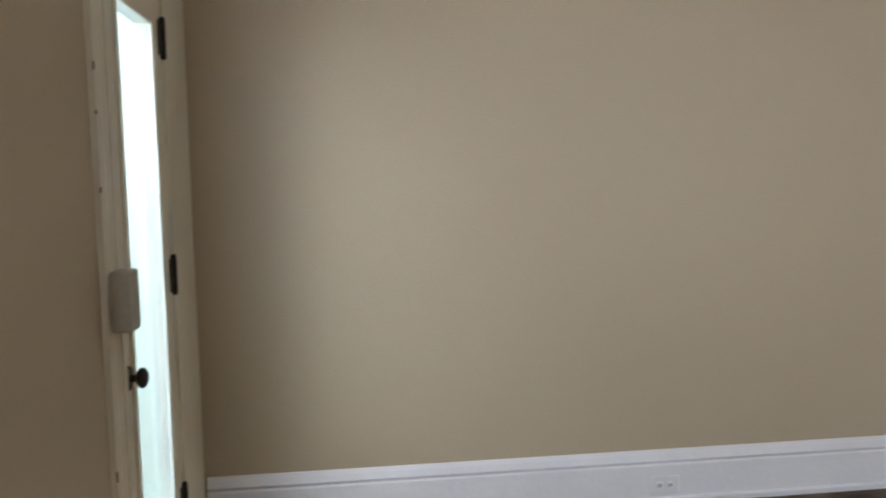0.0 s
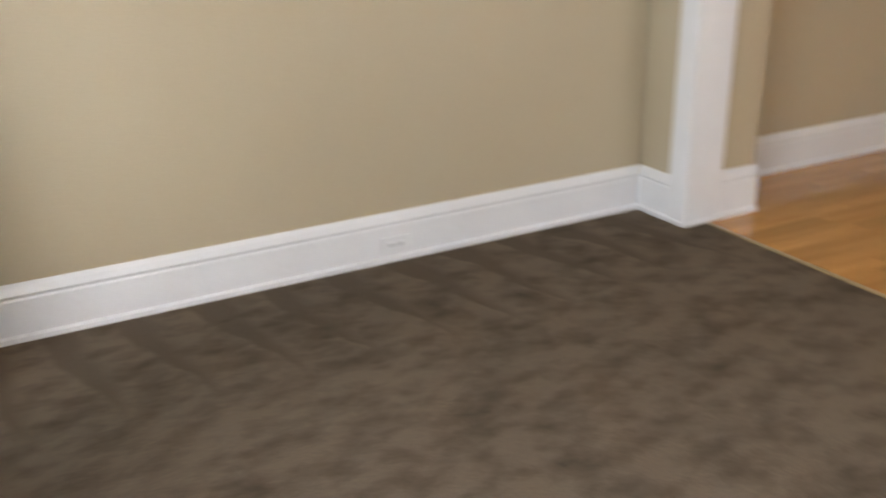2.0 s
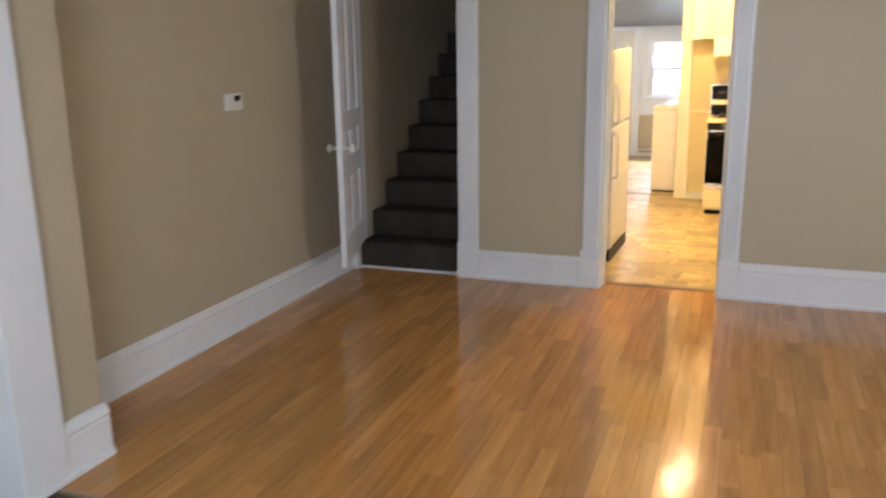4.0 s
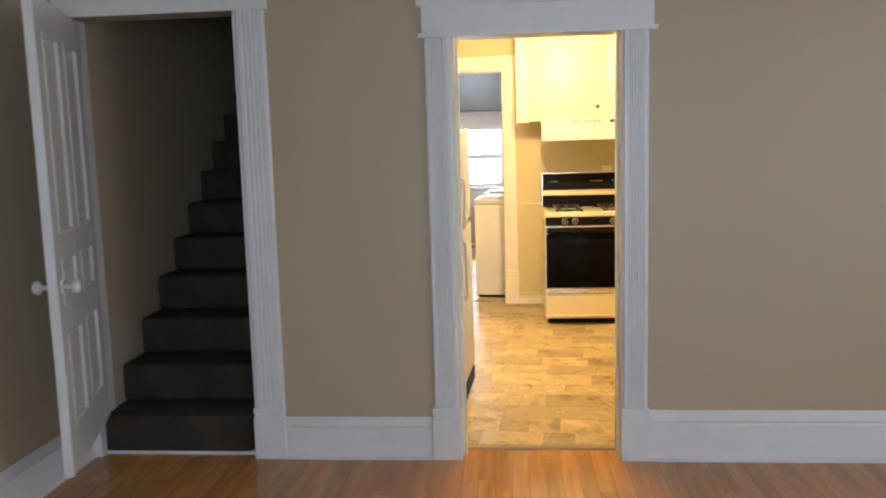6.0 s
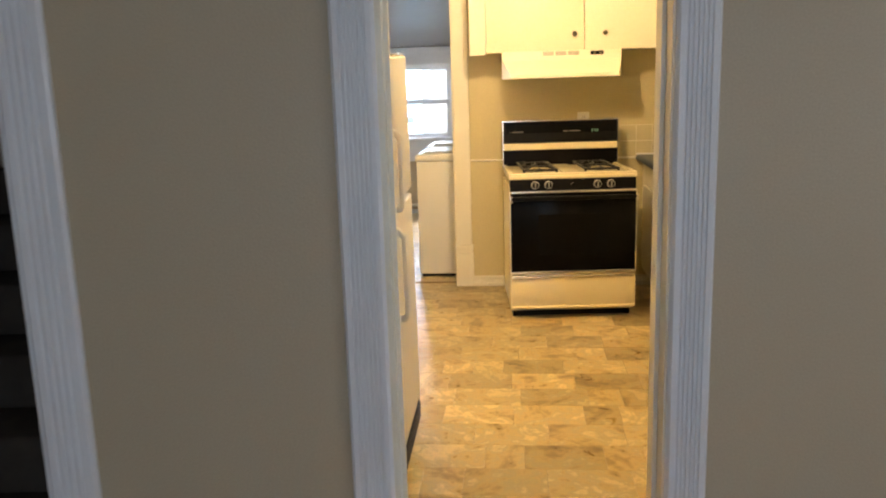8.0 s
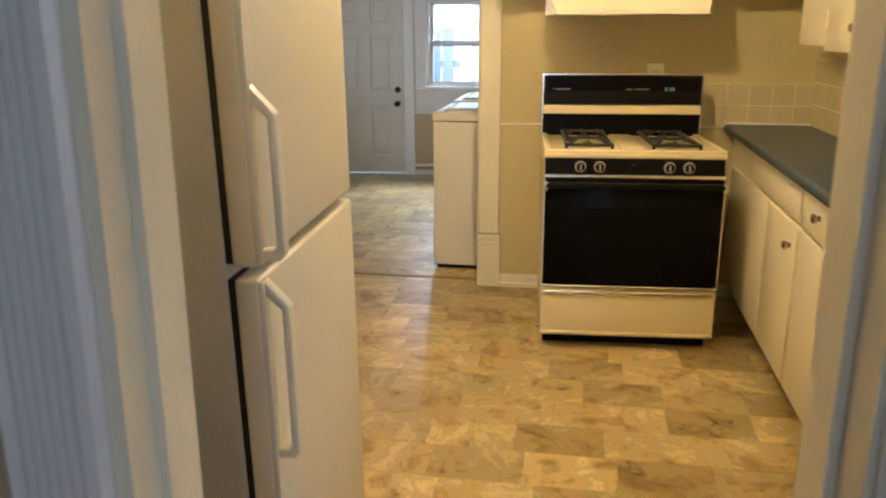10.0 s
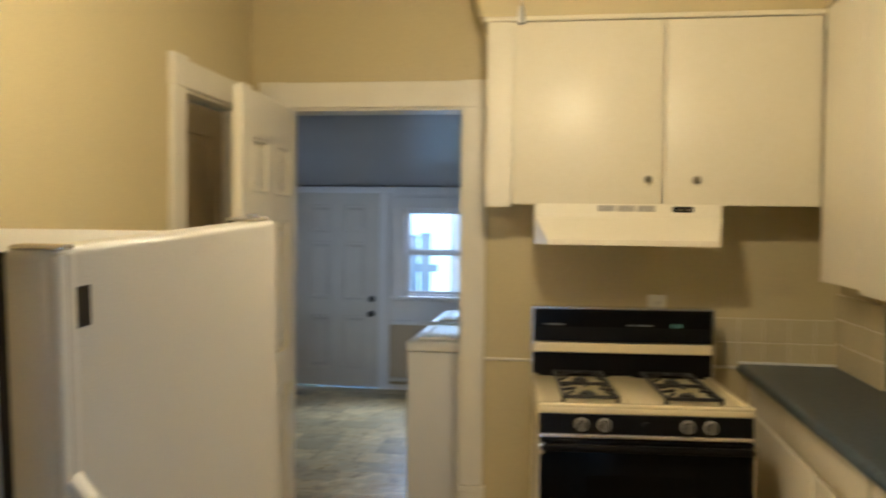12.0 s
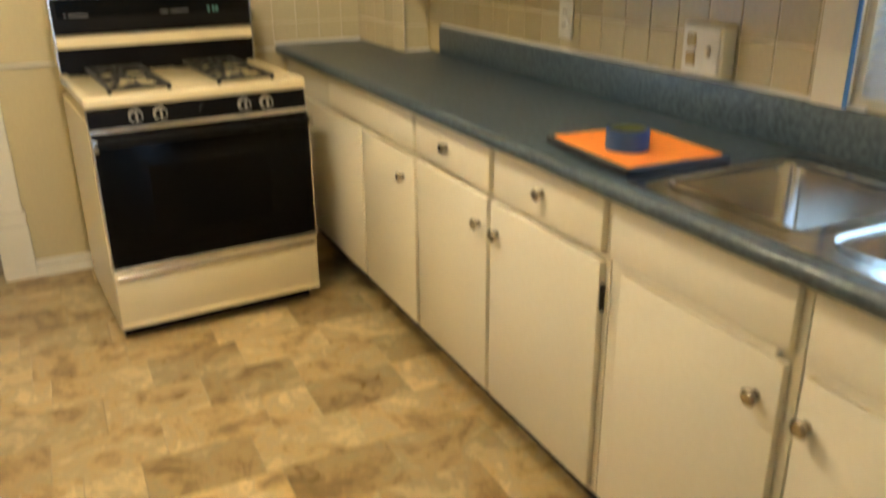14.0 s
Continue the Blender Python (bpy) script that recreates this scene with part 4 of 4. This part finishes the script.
    dr = part("drawer", box(bmesh.new(), -w + .004, w - .004, yf - .022, yf + .03, .075, .285, .006, 2), ALMOND, d, "almond storage drawer", True)
    part("drawer_trim", box(bmesh.new(), -w + .014, w - .014, yf - .032, yf - .02, .258, .276, .003), CHROME, dr)
    part("drawer_lip", box(bmesh.new(), -w + .004, w - .004, yf - .028, yf - .015, .075, .09, .003), ALMOND, dr)
    # backguard with the clock panel
    bm = bmesh.new()
    prism(bm, [(.215, 1.155), (.20, 1.02), (.29, 1.02), (.29, 1.155)], "x", -w + .004, w - .004)
    g = part("backguard", bm, BLACK, d, "black backguard with a clock")
    bm = bmesh.new()
    prism(bm, [(.2128, 1.148), (.2022, 1.03), (.2062, 1.03), (.2168, 1.148)], "x", -w + .025, w - .012)
    part("display_glass", bm, BLACKGLASS, g)
    part("backguard_frame", B((-w, -w + .006, .195, .292, .885, 1.16), (w - .006, w, .195, .292, .885, 1.16), (-w, w, .208, .292, 1.155, 1.162)), CHROME, g)
    part("almond_strip", box(bmesh.new(), -w + .006, w - .006, .185, .23, .975, 1.015, .005, 2), ALMOND, d)
    part("vent_recess", B((-w + .006, w - .006, .21, .285, .87, .976)), BLACK, d)
    for x0, x1, z in ((-.33, -.325, 1.09), (-.315, -.245, 1.09), (.02, .05, 1.09), (.06, .13, 1.09)):
        y = .2128 - (1.148 - z) * .09 - .002
        part("print_mark", B((x0, x1, y, y + .003, z - .003, z + .003)), DIMPRINT, g)
    bm = bmesh.new()
    for k in (0, .02, .034):
        box(bm, .205 + k, .205 + k + .009, .2035, .2052, 1.083, 1.099)
    part("clock_bars", bm, glow("clock_green", (.10, .26, .24), .012), g, "dim green clock figures")
    # levelling feet raise the range a little
    for ob in d.children_recursive:
        for v in ob.data.vertices:
            v.co.z = max(0.0, v.co.z * 1.02 - .008)


gas_range()


# ---- cabinets ----
def knob_on(parent, p, out):
    """A nickel knob at p that stands out along the vector out."""
    p, o = Vector(p), Vector(out)
    bm = bmesh.new()
    tube(bm, p, p + o * .006, .010, .009)
    tube(bm, p, p + o * .012, .007)
    tube(bm, p + o * .011, p + o * .020, .012, .0165)
    tube(bm, p + o * .020, p + o * .025, .0165, .011)
    part("knob", bm, NICKEL, parent, "round nickel knob", True)


def hinge_on(parent, x, y0, z, axis):
    bm = bmesh.new()
    tube(bm, (x, y0, z - .028), (x, y0, z + .028), .0055)
    ball(bm, (x, y0, z + .03), .006)
    ball(bm, (x, y0, z - .03), .006)
    part("hinge", bm, KTRIM, parent, "painted-over hinge", True)


# wall cabinet over the range
d = thing("wall_cabinet", "cream wall cabinet with two doors above the range hood", "cabinet", K)
part("body", B((-.34, 1.0, 3.275, 3.608, 1.622, 2.39)), CABINET, d)
part("side_stile", box(bmesh.new(), -.342, -.236, 3.262, 3.275, 1.60, 2.39, .002), CABINET, d)
part("top_rail", box(bmesh.new(), -.36, 1.0, 3.245, 3.275, 2.372, 2.392, .004), CABINET, d)
for x0, x1, kx, hx in ((-.231, .383, .325, -.234), (.391, .995, .515, None)):
    o = part("door", box(bmesh.new(), x0, x1, 3.254, 3.274, 1.612, 2.368, .004, 2), CABINET, d, smooth=True)
    knob_on(o, (kx, 3.254, 1.715), (0, -1, 0))
    if hx:
        for z in (1.70, 2.26):
            hinge_on(o, hx, 3.256, z, "z")

# wall cabinets along the window wall
d = thing("wall_cabinet", "tall cream wall cabinet with two doors in the corner", "cabinet", K)
part("body", B((1.012, 1.308, 1.985, 3.245, 1.315, 2.39)), CABINET, d)
part("side_stile", box(bmesh.new(), 1.0, 1.012, 2.80, 3.25, 1.315, 2.39, .002), CABINET, d)
for y0, y1, ky in ((2.372, 2.80, 2.425), (2.01, 2.364, 2.31)):
    o = part("door", box(bmesh.new(), .990, 1.010, y0, y1, 1.298, 2.375, .004, 2), CABINET, d, smooth=True)
    knob_on(o, (.990, ky, 1.385), (-1, 0, 0))
    for z in (1.42, 2.2):
        hinge_on(o, .992, y0 - .003 if y0 < 2.2 else y1 + .003, z, "z")
d = thing("wall_cabinet", "tall cream wall cabinet with a grey-toned end beside the window", "cabinet", K)
part("body", B((1.012, 1.308, 1.09, 1.982, 1.305, 2.39)), CABINET, d)
# grey instead of cream paints the cool light on this end
part("end_panel", B((1.002, 1.308, 1.083, 1.09, 1.29, 2.39)), GREYEND, d, "end panel, its cool window light put in as grey")
part("side_stile", box(bmesh.new(), .998, 1.012, 1.085, 1.168, 1.29, 2.39, .002), CABINET, d)
for y0, y1, ky in ((1.542, 1.985, 1.58), (1.176, 1.536, 1.485)):
    o = part("door", box(bmesh.new(), .990, 1.010, y0, y1, 1.288, 2.375, .004, 2), CABINET, d, smooth=True)
    knob_on(o, (.990, ky, 1.367), (-1, 0, 0))
    for z in (1.42, 1.85, 2.25):
        hinge_on(o, .992, y0 - .004 if y0 < 1.4 else y1 + .004, z, "z")

# range hood
d = thing("range_hood", "cream metal range hood with vent slots", "range hood", K)
bm = bmesh.new()
rings = []
for fx0, fx1, fy, z in ((-.135, .618, 3.255, 1.618), (-.132, .615, 3.235, 1.56), (-.078, .588, 3.12, 1.47), (-.078, .588, 3.12, 1.448)):
    rings.append([bm.verts.new((x, y, z)) for x, y in ((-.137, 3.605), (-.137, 3.27), (fx0, fy), (fx1, fy), (.62, 3.27), (.62, 3.605))])
for lo, hi in zip(rings, rings[1:]):
    for i in range(6):
        bm.faces.new((lo[i], lo[(i + 1) % 6], hi[(i + 1) % 6], hi[i]))
bm.faces.new(rings[0])
bm.faces.new(rings[-1])
bmesh.ops.recalc_face_normals(bm, faces=bm.faces[:])
part("hood_shell", bm, HOOD, d)
for x in (.125, .205, .285):
    o = part("vent", B((x, x + .068, 3.243, 3.258, 1.585, 1.61)), HOODGREY, d, "slotted grey vent")
    for i in range(4):
        part("vent_slot", B((x + .003, x + .065, 3.240, 3.244, 1.588 + .0055 * i, 1.590 + .0055 * i)), GREYEND, o)
part("switch_plate", box(bmesh.new(), .425, .505, 3.240, 3.256, 1.583, 1.607, .002), BLACK, d, "black switch plate")
for x in (.443, .478):
    part("switch", B((x, x + .016, 3.234, 3.241, 1.589, 1.598)), CHROME, d)

# base cabinets
FX = .80
def base_unit(label, y0, y1, drawers, doors, knobs_d, knobs_b, vent=None):
    """A base cabinet between two points of the run; drawers and doors are (from, to) along it."""
    d = thing("base_cabinet", label, "cabinet", K, group="base cabinets under the counter")
    if vent:
        part("body", B((FX + .018, FX + .032, y0, y1, .135, .875), (FX + .032, 1.305, y0, y1, .135, .58)), CABINET, d)
    else:
        part("body", B((FX + .018, 1.305, y0, y1, .135, .875)), CABINET, d)
    # toe space shade is put into the board's colour
    part("toe_board", B((FX + .11, FX + .13, y0, y1, 0, .137)), GAPDARK, d, "recessed toe board with its shade in the colour")
    for (a, b), ky in zip(drawers, knobs_d):
        o = part("drawer_front", box(bmesh.new(), FX, FX + .018, a, b, .745, .872, .004, 2), CABINET, d, smooth=True)
        if ky:
            knob_on(o, (FX, ky, .812), (-1, 0, 0))
    for (a, b), ky in zip(doors, knobs_b):
        o = part("door", box(bmesh.new(), FX, FX + .018, a, b, .15, .725, .004, 2), CABINET, d, smooth=True)
        if ky:
            knob_on(o, (FX, ky, .645), (-1, 0, 0))
    if vent:
        part("finger_groove", box(bmesh.new(), FX + .004, FX + .019, vent[0], vent[1], .724, .746, .003), CABINET, d)
    return d


base_unit("plain cream base cabinet end beside the range", 2.13, 3.6, [(2.14, 2.95)], [(2.62, 3.45), (2.14, 2.60)], [None], [None, 2.22])
base_unit("cream base cabinet with two drawers and two doors", 1.155, 2.125, [(1.655, 2.115), (1.17, 1.63)], [(1.665, 2.115), (1.17, 1.645)], [1.90, 1.40], [1.705, 1.605])
o = base_unit("cream sink cabinet with a false drawer front", .66, 1.15, [(.675, 1.14)], [(.68, 1.10)], [None], [.725], (.70, 1.09))
base_unit("cream sink cabinet with a false drawer front", .2, .655, [(.21, .645)], [(.21, .64)], [None], [.62], (.23, .62))
hb = bmesh.new()
tube(hb, (FX - .002, 1.152, .62), (FX - .002, 1.152, .68), .006)
solid("hinge", hb, DARKMETAL, "dark bare cabinet hinge", "hinge", "", K, smooth=True)

# counter
d = thing("countertop", "blue speckled laminate countertop with a backsplash lip", "countertop", K)
bm = bmesh.new()
SK = (.835, 1.235, .33, 1.08)     # sink cut-out
for x0, x1, y0, y1 in ((.782, SK[0], .2, 3.6), (SK[1], 1.308, .2, 3.09), (SK[0], SK[1], SK[3], 3.6), (SK[0], SK[1], .2, SK[2]), (SK[1] - .05, 1.185, 3.085, 3.6)):
    box(bm, x0, x1, y0, y1, .878, .918)
part("top", bm, COUNTER, d)
part("nosing", tube(bmesh.new(), (.784, .2, .898), (.784, 3.585, .898), .0195, .0195, 16), COUNTER, d, "rounded front edge", True)
part("splash_lip", box(bmesh.new(), 1.284, 1.308, .2, 2.955, .918, 1.028, .006, 2), COUNTER, d, smooth=True)
part("caulk_line", B((.77, 1.18, 3.592, 3.604, .918, .928), (1.178, 1.186, 3.085, 3.6, .918, .926), (1.186, 1.3, 3.078, 3.088, .918, .926), (1.296, 1.306, .985, 2.955, 1.027, 1.036)), TRIM, d, "white caulk line")

# sink
def bowl(bm, x0, x1, y0, y1, z0, z1, r=.05, slope=.02):
    """An open basin with rounded corners."""
    def ring(inset, z, rr):
        pts = []
        for cx, cy, a0 in ((x1 - inset - rr, y1 - inset - rr, 0), (x0 + inset + rr, y1 - inset - rr, 90), (x0 + inset + rr, y0 + inset + rr, 180), (x1 - inset - rr, y0 + inset + rr, 270)):
            for k in range(7):
                an = radians(a0 + 15 * k)
                pts.append(bm.verts.new((cx + rr * math.cos(an), cy + rr * math.sin(an), z)))
        return pts
    rings = [ring(-.012, z1 + .004, r + .01), ring(0, z1, r), ring(.004, z1 - .02, r), ring(slope, z0 + .03, r), ring(slope + .012, z0 + .008, r), ring(slope + .035, z0, r)]
    n = len(rings[0])
    for a, b in zip(rings, rings[1:]):
        for i in range(n):
            bm.faces.new((a[i], a[(i + 1) % n], b[(i + 1) % n], b[i]))
    bm.faces.new(rings[-1])
    bmesh.ops.recalc_face_normals(bm, faces=bm.faces[:])
    return bm


d = thing("sink", "stainless steel double-bowl kitchen sink set in the counter", "sink", K)
b1 = (.855, 1.19, .73, 1.06)
b2 = (.855, 1.19, .35, .68)
bm = bmesh.new()
zr0, zr1 = .916, .923
for x0, x1, y0, y1 in ((.798, .862, .30, 1.10), (1.183, 1.262, .30, 1.10), (.862, 1.183, 1.053, 1.10), (.862, 1.183, .30, .357), (.862, 1.183, .673, .737)):
    box(bm, x0, x1, y0, y1, zr0, zr1)
part("rim", bm, STEEL, d)
for q in (b1, b2):
    o = part("bowl", bowl(bmesh.new(), *q, .70, .921), STEEL, d, "polished steel bowl", True)
    cx, cy = (q[0] + q[1]) / 2, (q[2] + q[3]) / 2
    part("drain", tube(bmesh.new(), (cx, cy, .699), (cx, cy, .703), .042, .036, 24), CHROME, o, smooth=True)

# tray with orange paper and a roll of tape
TR = K @ pose(.948, 1.268, .918, 0, 0, -3)
d = thing("tray", "black plastic tray lying on the blue counter", "tray", TR)
bm = bmesh.new()
box(bm, -.125, .125, -.155, .155, 0, .010, .003)
for a in ((-.13, -.118, -.16, .16), (.118, .13, -.16, .16), (-.13, .13, -.16, -.148), (-.13, .13, .148, .16)):
    box(bm, *a, .004, .022, .004)
part("base", bm, TRAYBLACK, d)
solid("orange_sheet", box(bmesh.new(), -.117, .117, -.147, .147, .0105, .024, .002), ORANGE, "bright orange paper notice lying in the tray", "paper", "", TR)


def tape_roll(m):
    d = thing("tape_roll", "roll of blue masking tape standing on orange paper", "tape", m)
    for nm, r0, r1, mt in (("tape", .040, .046, BLUETAPE), ("core", .037, .0399, GREENCORE)):
        bm = bmesh.new()
        n = 32
        rings = []
        for r, z in ((r0, 0), (r1, 0), (r1, .045), (r0, .045)):
            rings.append([bm.verts.new((r * math.cos(2 * math.pi * i / n), r * math.sin(2 * math.pi * i / n), z)) for i in range(n)])
        for a, b in zip(rings, rings[1:] + rings[:1]):
            for i in range(n):
                bm.faces.new((a[i], a[(i + 1) % n], b[(i + 1) % n], b[i]))
        bmesh.ops.recalc_face_normals(bm, faces=bm.faces[:])
        part(nm, bm, mt, d, smooth=True)


tape_roll(K @ pose(.906, 1.241, .9425))


# ---- outlets, switches, small fixtures ----
def plate(name, label, m, w, h, kind_):
    """A wall plate: x across, y out of the wall (towards -y), z up."""
    d = thing(name, label, "outlet" if kind_ == "outlet" else "switch", m)
    part("cover_plate", box(bmesh.new(), -w / 2, w / 2, -.007, 0, -h / 2, h / 2, .003, 2), WHITEPLASTIC, d, smooth=True)
    if kind_ == "outlet":
        for z in (-.02, .02):
            part("socket", tube(bmesh.new(), (0, -.006, z), (0, -.010, z), .016, .015), WHITEPLASTIC, d)
            for sx in (-.006, .006):
                part("slot", B((sx - .0015, sx + .0015, -.0108, -.0095, z - .002, z + .008)), BLACK, d)
    return d


plate("outlet", "white wall outlet above the range backguard", K @ pose(.41, 3.609, 1.158), .08, .115, "outlet")
plate("outlet", "beige outlet on the tiled wall above the counter", K @ pose(1.298, 2.06, 1.125, 0, 0, -90), .072, .115, "outlet")
d = thing("outlet_box", "surface-mounted beige double box with an outlet and a switch", "outlet", K @ pose(1.298, 1.42, 1.105, 0, 0, -90))
part("cover_box", box(bmesh.new(), -.07, .07, -.042, 0, -.062, .062, .006, 2), KTRIM, d, smooth=True)
part("cover_plate", box(bmesh.new(), -.062, .062, -.047, -.042, -.056, .056, .003), WHITEPLASTIC, d)
for z in (-.022, .022):
    part("socket", box(bmesh.new(), -.046, -.016, -.050, -.046, z - .016, z + .016, .003), BRASS, d, "worn brown socket")
part("switch", box(bmesh.new(), .026, .036, -.060, -.046, -.012, .012, .002), KTRIM, d)
d = thing("outlet", "white outlet set into the tall baseboard", "outlet", pose(-2.078, -4.477, .072, 0, 0, 90))
part("cover_plate", box(bmesh.new(), -.058, .058, -.006, 0, -.035, .035, .003), TRIM, d)
for sx in (-.02, .02):
    part("socket", box(bmesh.new(), sx - .013, sx + .013, -.009, -.005, -.013, .013, .003), TRIM, d)
    part("slot", B((sx - .006, sx - .003, -.0098, -.0085, -.006, .006), (sx + .003, sx + .006, -.0098, -.0085, -.006, .006)), BLACK, d)
d = thing("thermostat", "white thermostat with a small dark display", "thermostat", pose(-2.17, -1.352, 1.258, 0, 0, 90))
part("housing", box(bmesh.new(), -.068, .068, -.03, 0, -.045, .045, .008, 3), WHITEPLASTIC, d, smooth=True)
part("display", box(bmesh.new(), -.01, .045, -.0315, -.029, .004, .034, .002), BLACK, d, "dark display")
part("button", box(bmesh.new(), .0, .02, -.033, -.029, -.025, -.015, .002), GREYEND, d)
part("button", box(bmesh.new(), .028, .048, -.033, -.029, -.025, -.015, .002), GREYEND, d)
# blue tape along the window edge
solid("tape_strip", B((1.284, 1.2885, 1.022, 1.031, 1.03, 2.05)), EDGETAPE, "blue masking tape along the window edge", "tape", "", K)
# floor register
d = thing("floor_register", "black slotted floor register in the laminate", "floor vent", pose(.70, -3.06, 0))
part("frame", B((0, .32, 0, .014, .002, .008), (0, .32, .116, .13, .002, .008), (0, .014, .014, .116, .002, .008), (.306, .32, .014, .116, .002, .008)), BLACK, d)
part("well", B((.014, .306, .014, .116, .0015, .003)), RUBBER, d)
for i in range(15):
    part("slat", B((.02 + .019 * i, .029 + .019 * i, .014, .116, .003, .007)), BLACK, d)
# ceiling light with its pull cord; bar and second bulb are added
d = thing("ceiling_light", "ceiling light on a bar, its second bulb an added fill", "ceiling light", K)
mid = (Vector(BULBS[0]) + Vector(BULBS[1])) / 2
part("canopy", tube(bmesh.new(), (mid.x, mid.y, KH), (mid.x, mid.y, KH - .03), .07, .05, 24), WHITEPLASTIC, d, smooth=True)
part("stem", tube(bmesh.new(), (mid.x, mid.y, KH - .03), (mid.x, mid.y, 2.35), .010), BRASS, d)
part("bar", tube(bmesh.new(), (BULBS[0][0], BULBS[0][1], 2.35), (BULBS[1][0], BULBS[1][1], 2.35), .010), BRASS, d)
for bx, by, bz in BULBS:
    part("socket", tube(bmesh.new(), (bx, by, 2.355), (bx, by, bz + .045), .02, .022), WHITEPLASTIC, d)
    o = part("bulb", ball(bmesh.new(), (bx, by, bz), .034, 1, 1, 1.15), BULBGLASS, d, "glowing warm bulb", True)
    o.visible_shadow = False
d = thing("pull_cord", "white pull cord with a bell-shaped end hanging from the ceiling", "pull cord", K @ pose(-.11, 1.5, 0))
part("cord", tube(bmesh.new(), (0, 0, KH), (0, 0, 1.955), .0016), WHITEPLASTIC, d)
part("cord_pull", tube(bmesh.new(), (0, 0, 1.965), (0, 0, 1.93), .005, .009), WHITEPLASTIC, d, smooth=True)
part("eyelet", tube(bmesh.new(), (0, 0, KH), (0, 0, KH - .012), .012, .008), BRASS, d, smooth=True)

# ---- pieces of walls and floors ----
# tiles behind the counter
def shared(name, bm, mat):
    me = bpy.data.meshes.new(name)
    bm.to_mesh(me)
    bm.free()
    me.materials.append(mat)
    return me


def piece(name, me, parent, m):
    ob = new(name, me)
    ob.parent = parent
    ob.matrix_local = m
    return ob


TS = .108
tile_mesh = shared("tile", box(bmesh.new(), .002, TS - .002, -.006, 0, .002, TS - .002, .0015), TILE)
for nm, m, n, rows, z0 in (("tiled_wall_back", K @ pose(.66, 3.607, 0), 5, 2, .905), ("tiled_wall_chase", K @ pose(1.183, 3.607, 0, 0, 0, -90), 5, 3, .915),
                           ("tiled_wall_chase_side", K @ pose(1.186, 3.088, 0), 1, 3, .915), ("tiled_wall_side", K @ pose(1.3075, 3.075, 0, 0, 0, -90), 19, 3, 1.03)):
    w = thing(nm, "tan glazed wall tiles with pale grout above the counter", "wall tiles", m, kind=S)
    part("grout", B((0, TS * n, -.003, 0, z0, z0 + TS * rows)), GROUT, w)
    for i in range(n):
        for j in range(rows):
            piece("tile", tile_mesh, w, pose(TS * i, -.0002, z0 + TS * j))

# laminate planks of the dining room
SW = .072
f = solid("floor_dining", B((-2.17, XE, -3.14, 0.12, -.05, -.004)), SUBFLOOR, "oak-look laminate strip floor, glossy", "floor", S)
plank_meshes = [shared("plank", box(bmesh.new(), .0003, SW - .0003, .0003, l - .0003, -.008, 0, .0004), PLANK) for l in (.38, .56, .78)]
rng = random.Random(3)
count = 0
rest = bmesh.new()
x = -2.165
while x < XE - .01:
    y = -3.14 - rng.random() * .4
    while y < .11:
        k = rng.randrange(3)
        l = (.38, .56, .78)[k]
        y1 = y + l
        if y >= -3.135 and y1 <= .115 and -1.3 < x < .5 and count < 300:
            piece("plank", plank_meshes[k], f, pose(x, y, 0))
            count += 1
        else:
            a, b = max(y, -3.138), min(y1, .115)
            if b - a > .02:
                box(rest, x + .0003, x + SW - .0003, a + .0003, b - .0003, -.008, 0)
        y = y1
    x += SW
STRIPREST = PLANK.copy()
STRIPREST.name = "oak_laminate_strips"
tr = STRIPREST.node_tree
geo = tr.nodes.new("ShaderNodeNewGeometry")
for l in list(tr.links):
    if l.from_node.type == "OBJECT_INFO":
        to = l.to_socket
        tr.links.remove(l)
        tr.links.new(geo.outputs["Random Per Island"], to)
tagged(part("planks", rest, STRIPREST, f), kind="stuff")

# vinyl tiles of the kitchen and laundry
def vinyl(floor, x0, x1, y0, y1, seed):
    rng = random.Random(seed)
    tw, th = .305, .205
    full = shared("tile", box(bmesh.new(), .0006, tw - .0006, .0006, th - .0006, -.006, 0, .0005), VINYL)
    half = shared("tile", box(bmesh.new(), .0006, tw / 2 - .0006, .0006, th - .0006, -.006, 0, .0005), VINYL)
    y = y0
    while y < y1 - .01:
        x = x0 - rng.random() * .15
        while x < x1:
            k = rng.random() < .3
            piece("tile", half if k else full, floor, pose(x, y, 0))
            x += tw / 2 if k else tw
        y += th


f = solid("floor_kitchen", B((-1.6, 1.3, 0.10, 3.66, -.05, -.008)), SUBFLOOR, "brown stone-pattern vinyl tile floor", "floor", S, K)
vinyl(f, -1.45, 1.1, .13, 3.60, 5)
fl = bpy.data.objects["floor_laundry"]
vinyl(fl, -2.7, -.25, 3.615, LY - .1, 8)
